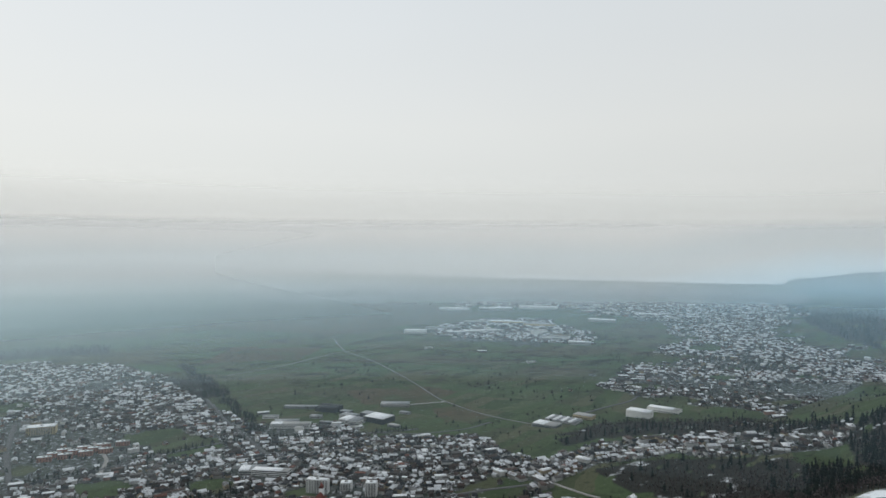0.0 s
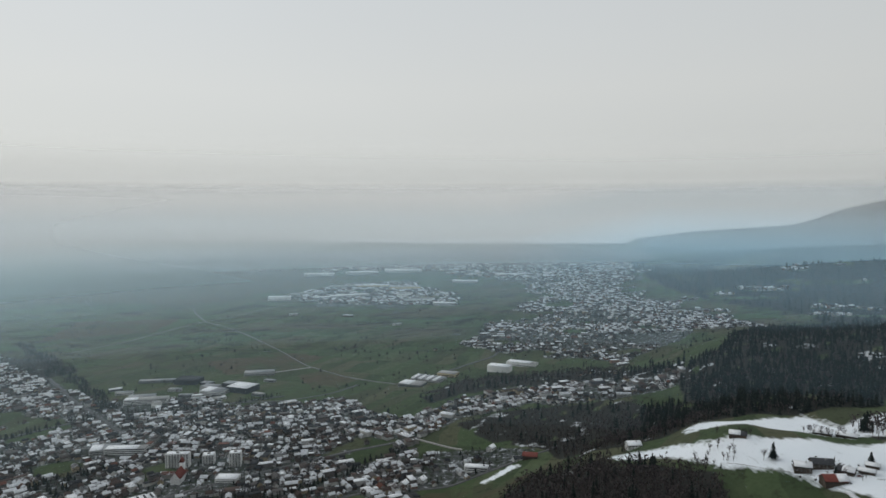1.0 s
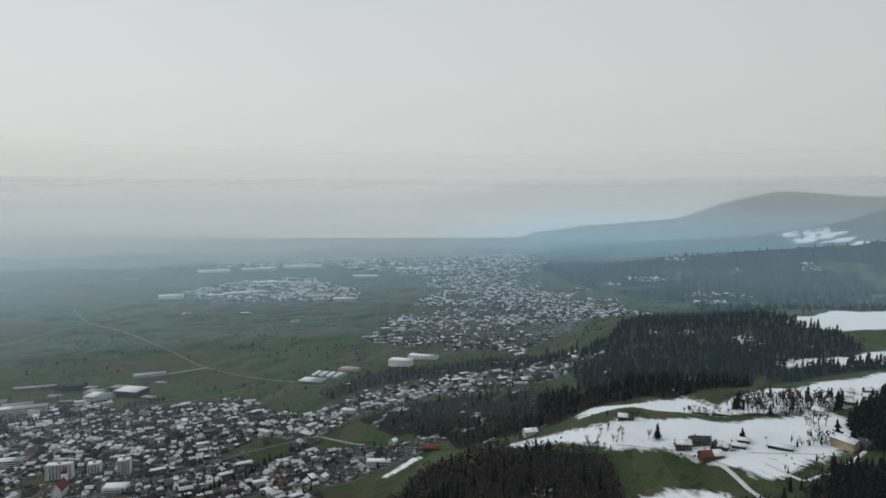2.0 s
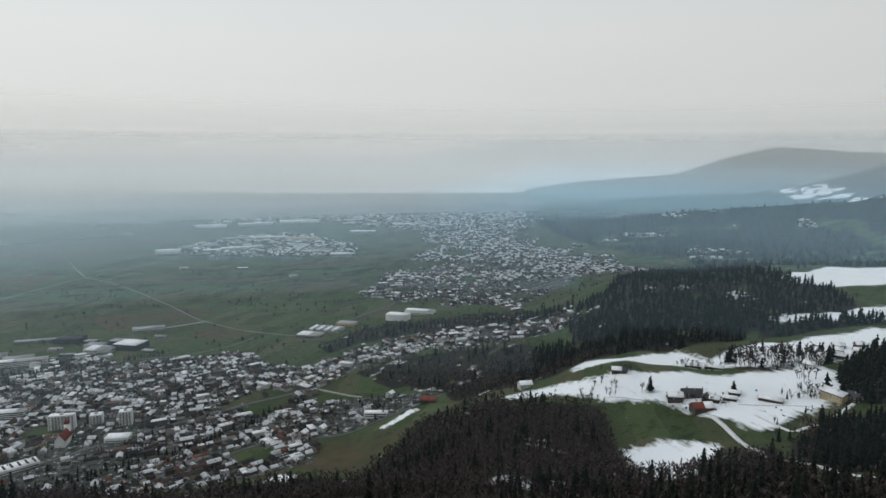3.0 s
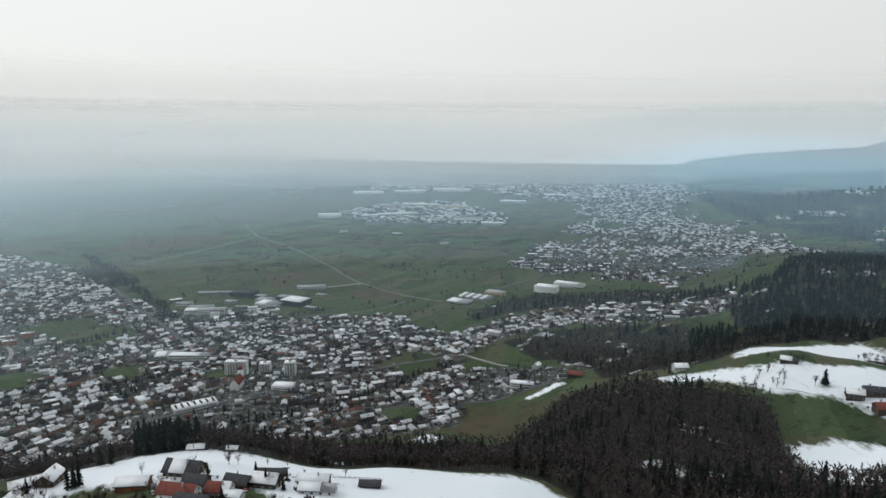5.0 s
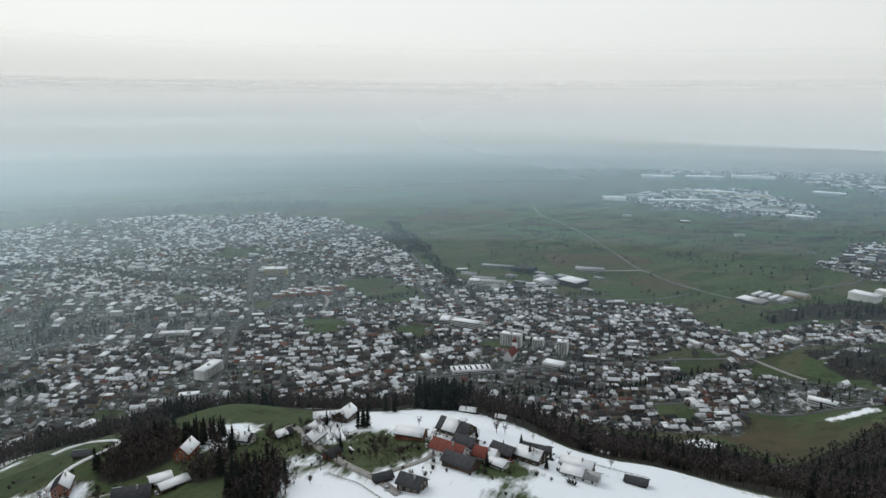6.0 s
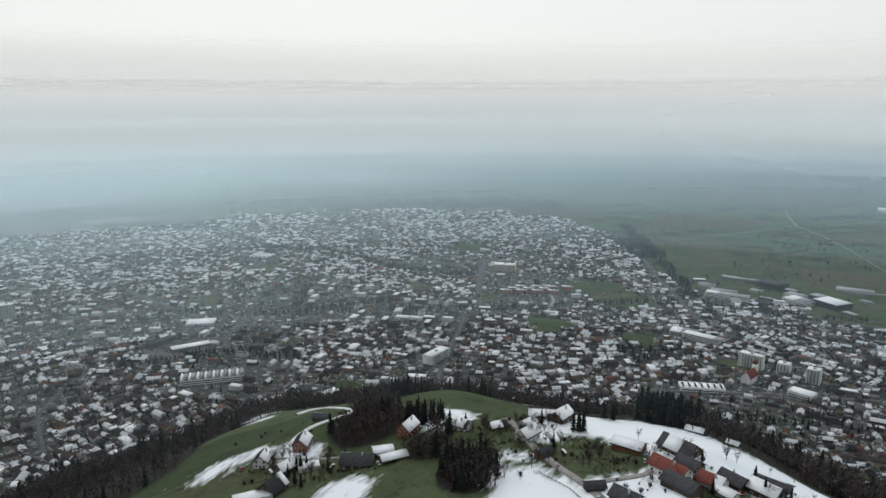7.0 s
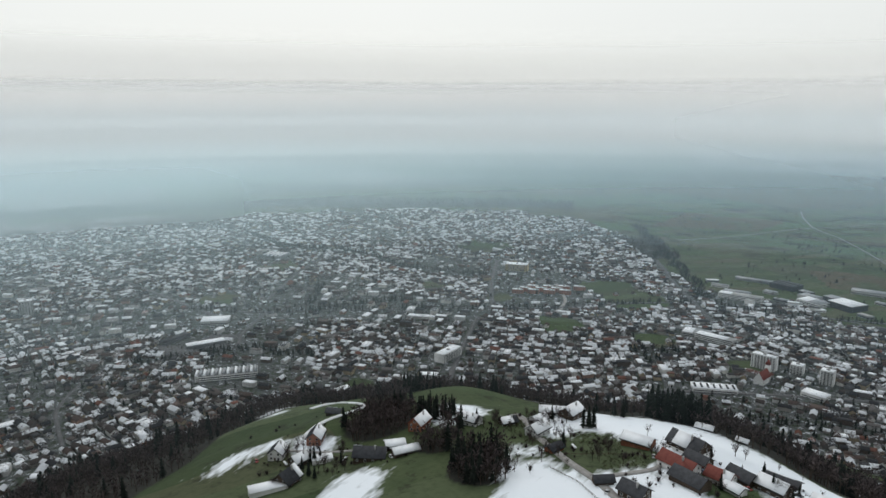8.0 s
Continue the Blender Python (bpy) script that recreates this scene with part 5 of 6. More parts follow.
for k in range(3):
    for i in range(4 - k % 2):
        hx, hy = -815 + 32 * i + 6 * k, 1390 + 20 * i + 26 * k
        block(hx, hy, across(hx, hy, -8), 11, 27, 3, BRICKRED, "reddish terrace of flats with thin snow on the roof", 0.7, False)
church = cottage("church", -214, 1158, across(-214, 1158, 70), (15, 30, 11, 21), WHITE, REDTILE, "white church with a steep red tiled roof", "church", storeys=0, chimney=False)
part("tower", box(-3.6, 3.6, 15.6, 22.8, -2.5, 26), WHITE, church)
part("spire", (np.array([(-4, 15.2, 26), (4, 15.2, 26), (4, 23.2, 26), (-4, 23.2, 26), (0, 19.2, 36)]), np.array([(0, 1, 4), (1, 2, 4), (2, 3, 4), (3, 0, 4), (0, 2, 1), (0, 3, 2)])), REDTILE, church, "red pyramid spire")

# ---- the farms on the snowy knoll ----
E_W = -33
cottage("farmhouse", -98, 362, across(-98, 358, E_W), (12, 19, 5.5, 10.2), TIMBER, SLATE, "dark timber farmhouse with a black slate roof", base=WHITE, snow=((-0.6, 0.3, (1,)),), group="houses on the knoll")
cottage("farm_barn", -89, 350, across(-91, 351, E_W), (9, 12, 3.6, 6.4), TIMBER, SLATE, "low slate-roofed wing behind the farmhouse", "barn", storeys=1, chimney=False, group="houses on the knoll")
cottage("farmhouse", -94, 334, across(-92, 330, E_W), (10, 19, 4.6, 8.0), WHITE, REDTILE, "white farmhouse with a bright red tiled roof", base=WHITE, group="houses on the knoll")
cottage("farm_barn", -84, 320, across(-84, 316, E_W), (10, 17, 4.2, 7.4), TIMBER, SLATE, "black-roofed timber barn on the knoll", "barn", storeys=0, chimney=False, group="houses on the knoll")
cottage("farmhouse", -74, 336, across(-75, 333, E_W + 8), (9, 12, 4.4, 7.6), WHITE, REDTILE, "small white house with a dark red roof", snow=((0.3, 1.0, (1,)),), group="houses on the knoll")
cottage("farm_barn", -67, 349, across(-72, 348, E_W), (9, 13, 4.0, 7.0), TIMBER, SLATE, "dark shed with a greenish slate roof", "barn", storeys=0, chimney=False, group="houses on the knoll")
cottage("garage", -66, 330, across(-69, 330, E_W), (7, 9, 2.8, 4.4), WHITE, SLATE, "white garage under a thick snowy roof", "garage", snow=((-1, 1, (-1, 1)),), storeys=0, chimney=False, group="houses on the knoll")
cottage("farm_barn", -122, 352, across(-119, 349, -20), (10, 16, 4.0, 6.6), ORANGE, SLATE, "reddish-brown timber barn with a snowy roof", "barn", snow=((-1, 1, (-1, 1)),), storeys=0, chimney=False, group="houses on the knoll")
cottage("shed", -52, 372, across(-64, 368, -20), (7, 16, 2.8, 4.2), TIMBER, SLATE, "long dark shed with patchy snow on its roof", "shed", snow=((-0.9, 0.6, (-1,)),), storeys=0, chimney=False, group="houses on the knoll")
cottage("farmhouse", -52, 348, across(-60, 340, -28), (10, 14, 4.6, 8.0), TIMBER, SLATE, "dark farmhouse with snow over half its roof", snow=((-1, 1, (1,)),), group="houses on the knoll")
cottage("farmhouse", -27, 352, across(-26, 352, -16), (8, 17, 3.6, 6.0), TIMBER, STEEL, "long grey-green house with a row of windows", snow=((-1, 1, (1,)),), storeys=1, group="houses on the knoll")
cottage("farmhouse", -24, 338, across(-26, 339, -16), (8, 19, 3.4, 5.6), WHITE, STEEL, "low white house with a grey roof and patchy snow", snow=((-1, 0.2, (-1, 1)),), storeys=1, group="houses on the knoll")
cottage("shed", 4, 348, across(2, 348, -10), (6, 11, 2.6, 4.2), TIMBER, SLATE, "small dark shed with a thin white roof edge", "shed", storeys=0, chimney=False, group="houses on the knoll")
cottage("field_hut", -112, 446, across(-104, 446, -12), (6, 11, 2.6, 4.4), TIMBER, SLATE, "small hut at the edge of the snowfield", "hut", snow=((-1, 1, (-1, 1)),), storeys=0, chimney=False)
cottage("field_hut", -88, 446, across(-92, 446, -20), (5, 7, 2.2, 3.6), TIMBER, SLATE, "tiny dark hut beside a bush in the snow", "hut", snow=((-1, 1, (1,)),), storeys=0, chimney=False)
cottage("farmhouse", -118, 296, across(-117, 292, 20), (6, 9, 2.8, 4.6), TIMBER, SLATE, "small black cabin beside the lane", "cabin", storeys=0, chimney=False, group="houses on the knoll")
cottage("farmhouse", -100, 290, across(-99, 289, -30), (9, 12, 4.2, 7.4), TIMBER, SLATE, "grey gabled house with a snowy roof", snow=((-1, 1, (-1,)),), group="houses on the knoll")
# along the lane
cottage("cottage", -181, 390, across(-180, 388, 60), (10, 14, 5.0, 8.6), TIMBER, SLATE, "timber cottage under a white roof by the wood", snow=((-1, 1, (-1, 1)),), balcony=True, group="houses along the lane")
cottage("cottage", -193, 386, across(-192, 384, 0), (8, 16, 3.4, 6.0), WHITE, SLATE, "long low cottage with a white snowy roof", snow=((-1, 1, (-1, 1)),), storeys=1, group="houses along the lane")
cottage("cottage", -181, 345, across(-179, 342, 55), (9, 13, 4.6, 8.2), WHITE, SLATE, "white gabled cottage with a snowy roof", snow=((-1, 1, (-1, 1)),), group="houses along the lane")
cottage("cottage", -192, 366, across(-192, 366, 50), (7, 10, 3.0, 5.4), WHITE, SLATE, "small pale cottage under snow beside the lane", snow=((-1, 1, (-1, 1)),), storeys=1, group="houses along the lane")
cottage("cottage", -206, 352, across(-201, 349, 30), (7, 10, 3.0, 5.4), TIMBER, SLATE, "dark cottage with snow between bare trees", snow=((-1, 0.4, (1,)),), storeys=1, group="houses along the lane")
cottage("cottage", -226, 340, across(-223, 337, -30), (9, 12, 4.2, 7.4), WHITE, SLATE, "grey cottage with a patchy snow roof", snow=((-1, 0.8, (-1, 1)),), group="houses along the lane")
cottage("shed", -158, 322, across(-158, 319, 50), (6, 9, 2.8, 4.6), ORANGE, SLATE, "small brown shed by the lane", "shed", storeys=0, chimney=False, group="houses along the lane")
cottage("cottage", -250, 318, across(-248, 313, 62), (9, 13, 5.4, 9.4), ORANGE, REDTILE, "tall orange-shingled house with a snowy roof side", snow=((-1, 1, (1,)),), chimney=True)
# the farm on the meadow
cottage("farm_barn", -233, 284, across(-233, 281, 22), (7, 15, 2.8, 4.6), TIMBER, STEEL, "long narrow barn with a white metal roof", "barn", snow=((-1, 1, (-1, 1)),), storeys=0, chimney=False, group="meadow farm")
cottage("farm_barn", -246, 290, across(-245, 286, 10), (8, 11, 3.0, 4.6), TIMBER, STEEL, "small barn with a flat-pitched white roof", "barn", snow=((-1, 1, (-1, 1)),), storeys=0, chimney=False, group="meadow farm")
cottage("farmhouse", -251, 274, across(-248, 270, -10), (12, 18, 4.0, 7.6), TIMBER, SLATE, "weathered farmhouse with a broad grey roof", snow=((-1, -0.5, (-1,)),), group="meadow farm")
cottage("cottage", -312, 256, across(-310, 252, 70), (9, 11, 4.6, 8.4), WHITE, SLATE, "white gabled house with snow on one roof side", snow=((-1, 1, (1,)),), group="meadow hamlet")
cottage("cottage", -306, 282, across(-304, 278, 75), (9, 13, 4.8, 8.8), BRICKRED, SLATE, "house with a reddish gable and a snowy roof", snow=((-1, 1, (1,)),), group="meadow hamlet")
cottage("cottage", -292, 256, across(-291, 252, 40), (8, 11, 4.0, 7.4), TIMBER, SLATE, "dark timber house with half its roof white", snow=((-1, 1, (1,)),), group="meadow hamlet")
cottage("cottage", -277, 234, across(-276, 230, 50), (11, 12, 4.0, 9.0), TIMBER, SLATE, "house with a broad dark shingle roof", snow=((0.5, 1, (1,)),), group="meadow hamlet")
hall("garage", -279, 222, across(-277, 218, 10), 8, 20, 3, WHITE, SNOWCAP, "long low garage under smooth snow", "garage", bands=0)
hall("garage", -281, 264, across(-281, 262, 5), 7, 12, 2.8, WHITE, SNOWCAP, "flat garage with snow on the roof", "garage", bands=0)
cottage("field_hut", -331, 322, across(-341, 330, -20), (7, 10, 2.6, 4.4), TIMBER, SLATE, "small stone hut with snow beside a looped track", "hut", snow=((-1, 0.2, (-1,)),), storeys=0, chimney=False)

# ---- farms on the pasture ----
cottage("farm_barn", 501, 556, across(501, 549, 30), (13, 22, 5.0, 9.5), TIMBER, REDTILE, "timber barn with a dark red roof half under snow", "barn", snow=((0.1, 1, (-1, 1)),), storeys=0, chimney=False, group="pasture farm")
cottage("farmhouse", 492, 588, across(493, 582, 10), (12, 16, 5.6, 9.4), TIMBER, SLATE, "dark gabled farmhouse with a snowy roof", snow=((-1, 1, (-1, 1)),), balcony=True, group="pasture farm")
cottage("farmhouse", 512, 586, across(509, 577, 20), (12, 20, 5.0, 9.0), TIMBER, SLATE, "farmhouse with mottled snow on a grey roof", snow=((-1, 0.1, (-1,)),), group="pasture farm")
cottage("farm_barn", 524, 566, across(521, 561, -10), (10, 15, 4.2, 7.5), TIMBER, SLATE, "grey barn with snow patches", "barn", snow=((-0.4, 1, (1,)),), storeys=0, chimney=False, group="pasture farm")
cottage("shed", 542, 560, across(537, 553, 0), (8, 14, 3.0, 5.2), TIMBER, SLATE, "low shed with a white roof", "shed", snow=((-1, 1, (-1, 1)),), storeys=0, chimney=False, group="pasture farm")
cottage("shed", 556, 568, across(537, 553, 0), (8, 12, 3.0, 5.2), TIMBER, SLATE, "small shed under snow by a dark conifer", "shed", snow=((-1, 1, (-1, 1)),), storeys=0, chimney=False, group="pasture farm")
cottage("shed", 580, 540, across(577, 534, -8), (11, 24, 3.2, 5.8), TIMBER, SLATE, "long shed with a white roof in the snow", "shed", snow=((-1, 1, (-1, 1)),), storeys=0, chimney=False)
cottage("guesthouse", 640, 512, across(637, 507, -38), (14, 28, 8.6, 12.5), OCHRE, SLATE, "large three-storey house with timber balconies", snow=((-1, 1, (-1, 1)),), storeys=3, balcony=True)
cottage("guesthouse", 648, 496, across(637, 494, -38), (12, 14, 6.5, 10.0), TIMBER, SLATE, "timber wing of the large house", storeys=2)
for hx, hy, hs, ht in ((757, 630, 14, 20), (775, 618, 12, -10), (828, 668, 15, 15), (845, 650, 12, 30), (707, 606, 13, -20), (730, 616, 12, 40), (800, 645, 13, 0), (815, 628, 11, 20)):
    cottage("farmhouse", hx, hy, across(hx, hy, ht), (hs * 0.72, hs, 5, 8.6), TIMBER if ht % 4 else WHITE, SLATE, "hillside house with a thick snow roof", snow=((-1, 1, (-1, 1)),), storeys=1, group="hamlet above the pasture")
cottage("field_hut", 482, 680, across(480, 673, 0), (12, 18, 3.6, 6.6), TIMBER, SLATE, "weathered hay barn in the snow", "barn", snow=((-1, 0.3, (-1, 1)),), storeys=0, chimney=False)
cottage("farm_barn", 594, 682, across(593, 676, 5), (11, 20, 3.6, 6.4), TIMBER, SLATE, "low barn with a white roof below the trees", "barn", snow=((-1, 1, (-1, 1)),), storeys=0, chimney=False)
cottage("farm_barn", 616, 668, across(613, 661, -5), (10, 22, 3.2, 5.6), TIMBER, SLATE, "long white-roofed barn beside bare trees", "barn", snow=((-1, 1, (-1, 1)),), storeys=0, chimney=False)
cottage("farmhouse", 420, 812, across(417, 807, 20), (14, 18, 6.0, 10), WHITE, SLATE, "white house with a bright snow roof at the field's end", snow=((-1, 1, (-1, 1)),))
cottage("farm_barn", 362, 1064, across(362, 1059, -5), (15, 24, 6.0, 10.5), TIMBER, REDTILE, "large barn with a plain dark red roof", "barn", storeys=0, chimney=False)
cottage("farmhouse", 342, 1072, across(344, 1072, 20), (11, 14, 5.4, 9.0), WHITE, SLATE, "white farmhouse beside the red-roofed barn", snow=((-1, 1, (-1,)),))
for hx, hy in ((147, 1056), (178, 1066), (318, 1150)):
    cottage("villa", hx, hy, across(hx, hy, 60), (12, 14, 6.0, 10.5), WHITE, SLATE, "detached white house with a round snowy roof", snow=((-1, 1, (-1, 1)),), group="villas above the field")
hall("school", 273, 1078, across(273, 1073, -8), 14, 40, 8, WHITE, SNOWCAP, "white two-storey building by the field", bands=2)


# ---- trees that stand alone ----
TREE_MESHES = {}
rng = np.random.RandomState(300)
for kind, made in (("spruce", [conifer(rng, 12, 14) for _ in range(3)]), ("bare", [bare_tree(rng, 11, 150, 0.0055) for _ in range(4)])):
    for s, (v, f, m) in enumerate(made):
        TREE_MESHES[kind, s] = (mesh_of("trunk", v, f[m == 1], [BARK]), mesh_of("crown", v, f[m == 0], [NEEDLES if kind == "spruce" else TWIGS]))


def tree(kind, x, y, tall, s=0, label="", wide=1.0):
    q, k = draw_in([(x, y, float(height(x, y)) - 0.2)])
    o = new("conifer" if kind == "spruce" else "bare_tree")
    g = tall * float(k[0])
    o.matrix_basis = Matrix.LocRotScale(Vector(q[0]), Euler((0, 0, (x * 3.7 + y) % 6.28)), Vector((g * wide, g * wide, g)))
    tagged(o, label or ("dark green spruce standing on open ground" if kind == "spruce" else "bare winter tree with a fine round crown"), "tree")
    n = 3 if kind == "spruce" else 4
    part("trunk", (TREE_MESHES[kind, s % n][0], None), None, o)
    part("crown", (TREE_MESHES[kind, s % n][1], None), None, o)
    return o


tree("spruce", 481, 618, 21, 0, "tall dark tree alone on the snowy pasture", 1.5)
tree("bare", 473, 622, 15, 1, "bare tree beside the lone dark one in the snow")
tree("bare", -79, 386, 12, 0, "bare round-crowned tree on the snowfield", 1.3)
tree("bare", -74, 388, 8, 2)
tree("bare", -48, 412, 9, 1, "bare fruit tree on the open snowfield", 1.2)
tree("bare", -58, 396, 5, 3)
tree("spruce", -62, 376, 8, 1, "small dark spruce among the farm buildings", 1.3)
tree("bare", -10, 366, 9, 2)
tree("bare", -34, 374, 5, 0)
tree("bare", -124, 372, 8, 3)
tree("spruce", -108, 448, 7, 2, "dense dark bush by the field hut", 2.6)
tree("spruce", 560, 574, 14, 2, "broad dark conifer behind the farm", 1.9)
tree("spruce", 500, 452, 17, 1)
tree("spruce", 508, 447, 14, 0)
tree("bare", 506, 460, 12, 2)
rng = np.random.RandomState(301)
for hx, hy, hr, hn, share in ((-130, 330, 14, 7, 0.0), (-88, 342, 26, 12, 0.25), (-195, 360, 24, 26, 0.12), (-170, 335, 16, 12, 0.1), (-226, 334, 14, 14, 0.1), (-285, 245, 20, 12, 0.3), (-262, 262, 16, 10, 0.1), (-300, 268, 16, 9, 0.2), (-45, 345, 14, 8, 0.3), (520, 572, 26, 14, 0.15), (620, 540, 22, 18, 0.3), (600, 680, 28, 24, 0.1), (560, 470, 34, 22, 0.5), (440, 660, 26, 26, 0.1), (700, 640, 40, 20, 0.6), (480, 690, 26, 8, 0.2), (-150, 300, 18, 8, 0.1), (400, 800, 34, 16, 0.2)):
    for k in range(hn):
        a, r = rng.uniform(0, 6.283), hr * math.sqrt(rng.uniform(0, 1))
        spruce = rng.uniform() < share
        tree("spruce" if spruce else "bare", hx + r * math.cos(a), hy + r * math.sin(a), float(rng.uniform(7, 13) if spruce else rng.uniform(5, 12)), k, "" if hr > 20 else ("young spruce between the farm buildings" if spruce else "bare orchard tree between the farm buildings"))


# ---- roads, tracks and the railway ----
def road(name, line, width, material, label, lift=0.35, step=12.0):
    """A strip of made ground laid along a line in plan, with sides that reach into the earth."""
    pts = np.array(line, float)
    seg = np.hypot(*np.diff(pts, axis=0).T)
    s = np.concatenate([[0], np.cumsum(seg)])
    n = max(3, int(s[-1] / step))
    u = np.linspace(0, s[-1], n)
    x, y = np.interp(u, s, pts[:, 0]), np.interp(u, s, pts[:, 1])
    for _ in range(3):
        x[1:-1], y[1:-1] = (x[:-2] + 2 * x[1:-1] + x[2:]) / 4, (y[:-2] + 2 * y[1:-1] + y[2:]) / 4
    tx, ty = np.gradient(x), np.gradient(y)
    tl = np.hypot(tx, ty)
    nx, ny = -ty / tl, tx / tl
    rows4 = []
    for off, drop in ((-0.5, -1.5), (-0.5, 0), (0.5, 0), (0.5, -1.5)):
        px, py = x + nx * width * off, y + ny * width * off
        z = np.maximum(np.maximum(height(px, py), height(x, y)), height(x - nx * width * off, y - ny * width * off))
        rows4.append(np.stack([px, py, z + lift + drop], 1))
    v = np.stack(rows4, 1).reshape(-1, 3)
    f = []
    for k in range(n - 1):
        for e in range(3):
            p = k * 4 + e
            f += [(p, p + 1, p + 4), (p + 1, p + 5, p + 4)]
    q, _ = draw_in(v)
    return tagged(new(name, mesh_of(name, q, f, [material])), label, "road", kind="structure")


road("railway", [(-1337, 842), (-1201, 902), (-1085, 1006), (-953, 1120), (-873, 1187), (-691, 1323), (-595, 1440), (-432, 1573), (-306, 1562), (-60, 1642)], 9, ASPHALT, "grey railway line on a low bank between bare trees", 0.8)
PLAIN_ROAD = "pale country road curving over the meadows"
road("road", [(-724, 2282), (-594, 2438), (-470, 2690), (-402, 2794), (-300, 2640), (-202, 2440), (-90, 2172), (-10, 1952), (86, 1804), (214, 1668)], 4.5, COUNTRY, PLAIN_ROAD, 0.8)
road("road", [(-402, 2794), (-474, 3030), (-518, 3228)], 5, COUNTRY, PLAIN_ROAD, 0.8)
road("road", [(-402, 2794), (-300, 2900), (-100, 3200)], 4, COUNTRY, PLAIN_ROAD, 0.8)
road("road", [(-170, 1866), (-90, 1890), (4, 1925)], 8, GRAVEL, "pale access road beside the warehouse")
road("road", [(120, 1700), (60, 1640), (-60, 1600), (-180, 1610)], 7, ASPHALT, "grey road along the edge of the works")
road("railway", [(352, 1786), (538, 1938), (660, 2160), (740, 2326), (838, 2556)], 8, ASPHALT, "straight grey railway line through the meadows", 0.8)
road("railway", *STREETS[8], ASPHALT, "broad grey railway line through the town", 0.8)
road("road", *STREETS[0], ASPHALT, "wide straight grey street with lanes")
road("road", *STREETS[1], GRAVEL, "pale street round the terraces")
road("road", *STREETS[2], ASPHALT, "grey main road lined with bare trees")
road("road", *STREETS[3], ASPHALT, "grey street between the houses")
road("road", *STREETS[4], ASPHALT, "grey curving street at the foot of the hill")
road("road", *STREETS[5], ASPHALT, "grey curving street at the yard")
road("road", [(-1160, 640), (-1060, 690), (-1120, 780)], 60, ASPHALT, "wide grey parking yard", 0.5)
road("road", *STREETS[6], ASPHALT, "grey street through the houses")
road("road", [(-60, 990), (80, 1050), (200, 1035), (300, 1060), (420, 1090)], 6, ASPHALT, "narrow grey road along the foot of the hill")
road("road", *STREETS[7], ASPHALT, "grey street between the houses")
road("road", [(262, 1400), (222, 1378), (184, 1350), (178, 1284), (238, 1212), (272, 1180)], 7, GRAVEL, "pale lane bending up to the village")
road("track", [(498, 536), (492, 508), (480, 478), (452, 420), (415, 354), (405, 300), (400, 268)], 5, SNOWY_LANE, "snow-covered farm track winding down the pasture", 0.5)
road("track", [(534, 516), (532, 490), (528, 462)], 3, SNOWY_LANE, "narrow snowy track across the field", 0.4)
road("track", [(640, 490), (590, 474), (530, 460)], 4, SNOWY_LANE, "snowy lane to the large house", 0.4)
road("track", [(-310, 268), (-320, 288), (-325, 308), (-312, 330), (-317, 341), (-336, 345), (-372, 356), (-372, 336)], 3.0, SNOWY_LANE, "pale track looping over the meadow", 0.4, 5)
road("track", [(-316, 262), (-291, 273), (-275, 282), (-258, 284), (-250, 280)], 2.4, GRAVEL, "pale farm track", 0.4, 5)
road("track", [(-214, 374), (-202, 366), (-185, 346), (-160, 324), (-146, 312), (-120, 296), (-104, 282)], 4.5, GRAVEL, "grey lane between the farms", 0.4, 5)
road("track", [(-120, 302), (-106, 318), (-100, 330), (-108, 345)], 3.0, GRAVEL, "farm drive between the houses", 0.4, 5)


# ---- fences, cars, woodpiles and bushes round the farms ----
def fence(line, label, gap=3.0):
    """A post-and-rail fence along a line in plan."""
    pts = np.array(line, float)
    s = np.concatenate([[0], np.cumsum(np.hypot(*np.diff(pts, axis=0).T))])
    u = np.arange(0, s[-1], gap)
    x, y = np.interp(u, s, pts[:, 0]), np.interp(u, s, pts[:, 1])
    z = height(x, y)
    o = tagged(new("fence"), label, "fence")
    o.location = (x[0], y[0], z[0])
    for k in range(len(x)):
        dx, dy, dz = x[k] - x[0], y[k] - y[0], z[k] - z[0]
        part("post", box(dx - 0.09, dx + 0.09, dy - 0.09, dy + 0.09, dz - 0.4, dz + 1.25), TIMBER, o)
        if k:
            for h in (0.55, 1.05):
                a, b = np.array((x[k - 1] - x[0], y[k - 1] - y[0], z[k - 1] - z[0] + h)), np.array((dx, dy, dz + h))
                n = np.array((-(b - a)[1], (b - a)[0], 0)) / max(0.1, np.hypot(*(b - a)[:2])) * 0.05
                t = np.array((0, 0, 0.13))
                v = np.array([a - n, a + n, a + n + t, a - n + t, b - n, b + n, b + n + t, b - n + t])
                part("rail", (v, np.array(ring_tris(0, 4, 4))), TIMBER, o)
    return o


PAINTS = [plain("car_paint", c, tuple(1.15 * v for v in c), 0.3, 0.3, 0.2, 0.5) for c in ((0.05, 0.055, 0.06), (0.45, 0.46, 0.47), (0.10, 0.13, 0.20), (0.28, 0.05, 0.045), (0.62, 0.63, 0.63))]
TYRE = plain("tyre_rubber", (0.02, 0.02, 0.02), (0.035, 0.035, 0.035), 3.0)


def wheel_mesh():
    v, f = [], []
    for x in (-0.11, 0.11):
        v += [(x, math.cos(k * 0.5236) * 0.32, math.sin(k * 0.5236) * 0.32) for k in range(12)]
    f += ring_tris(0, 12, 12) + [(0, k + 1, k) for k in range(1, 11)] + [(12, 12 + k, 13 + k) for k in range(1, 11)]
    return mesh_of("wheel", v, f, [TYRE])


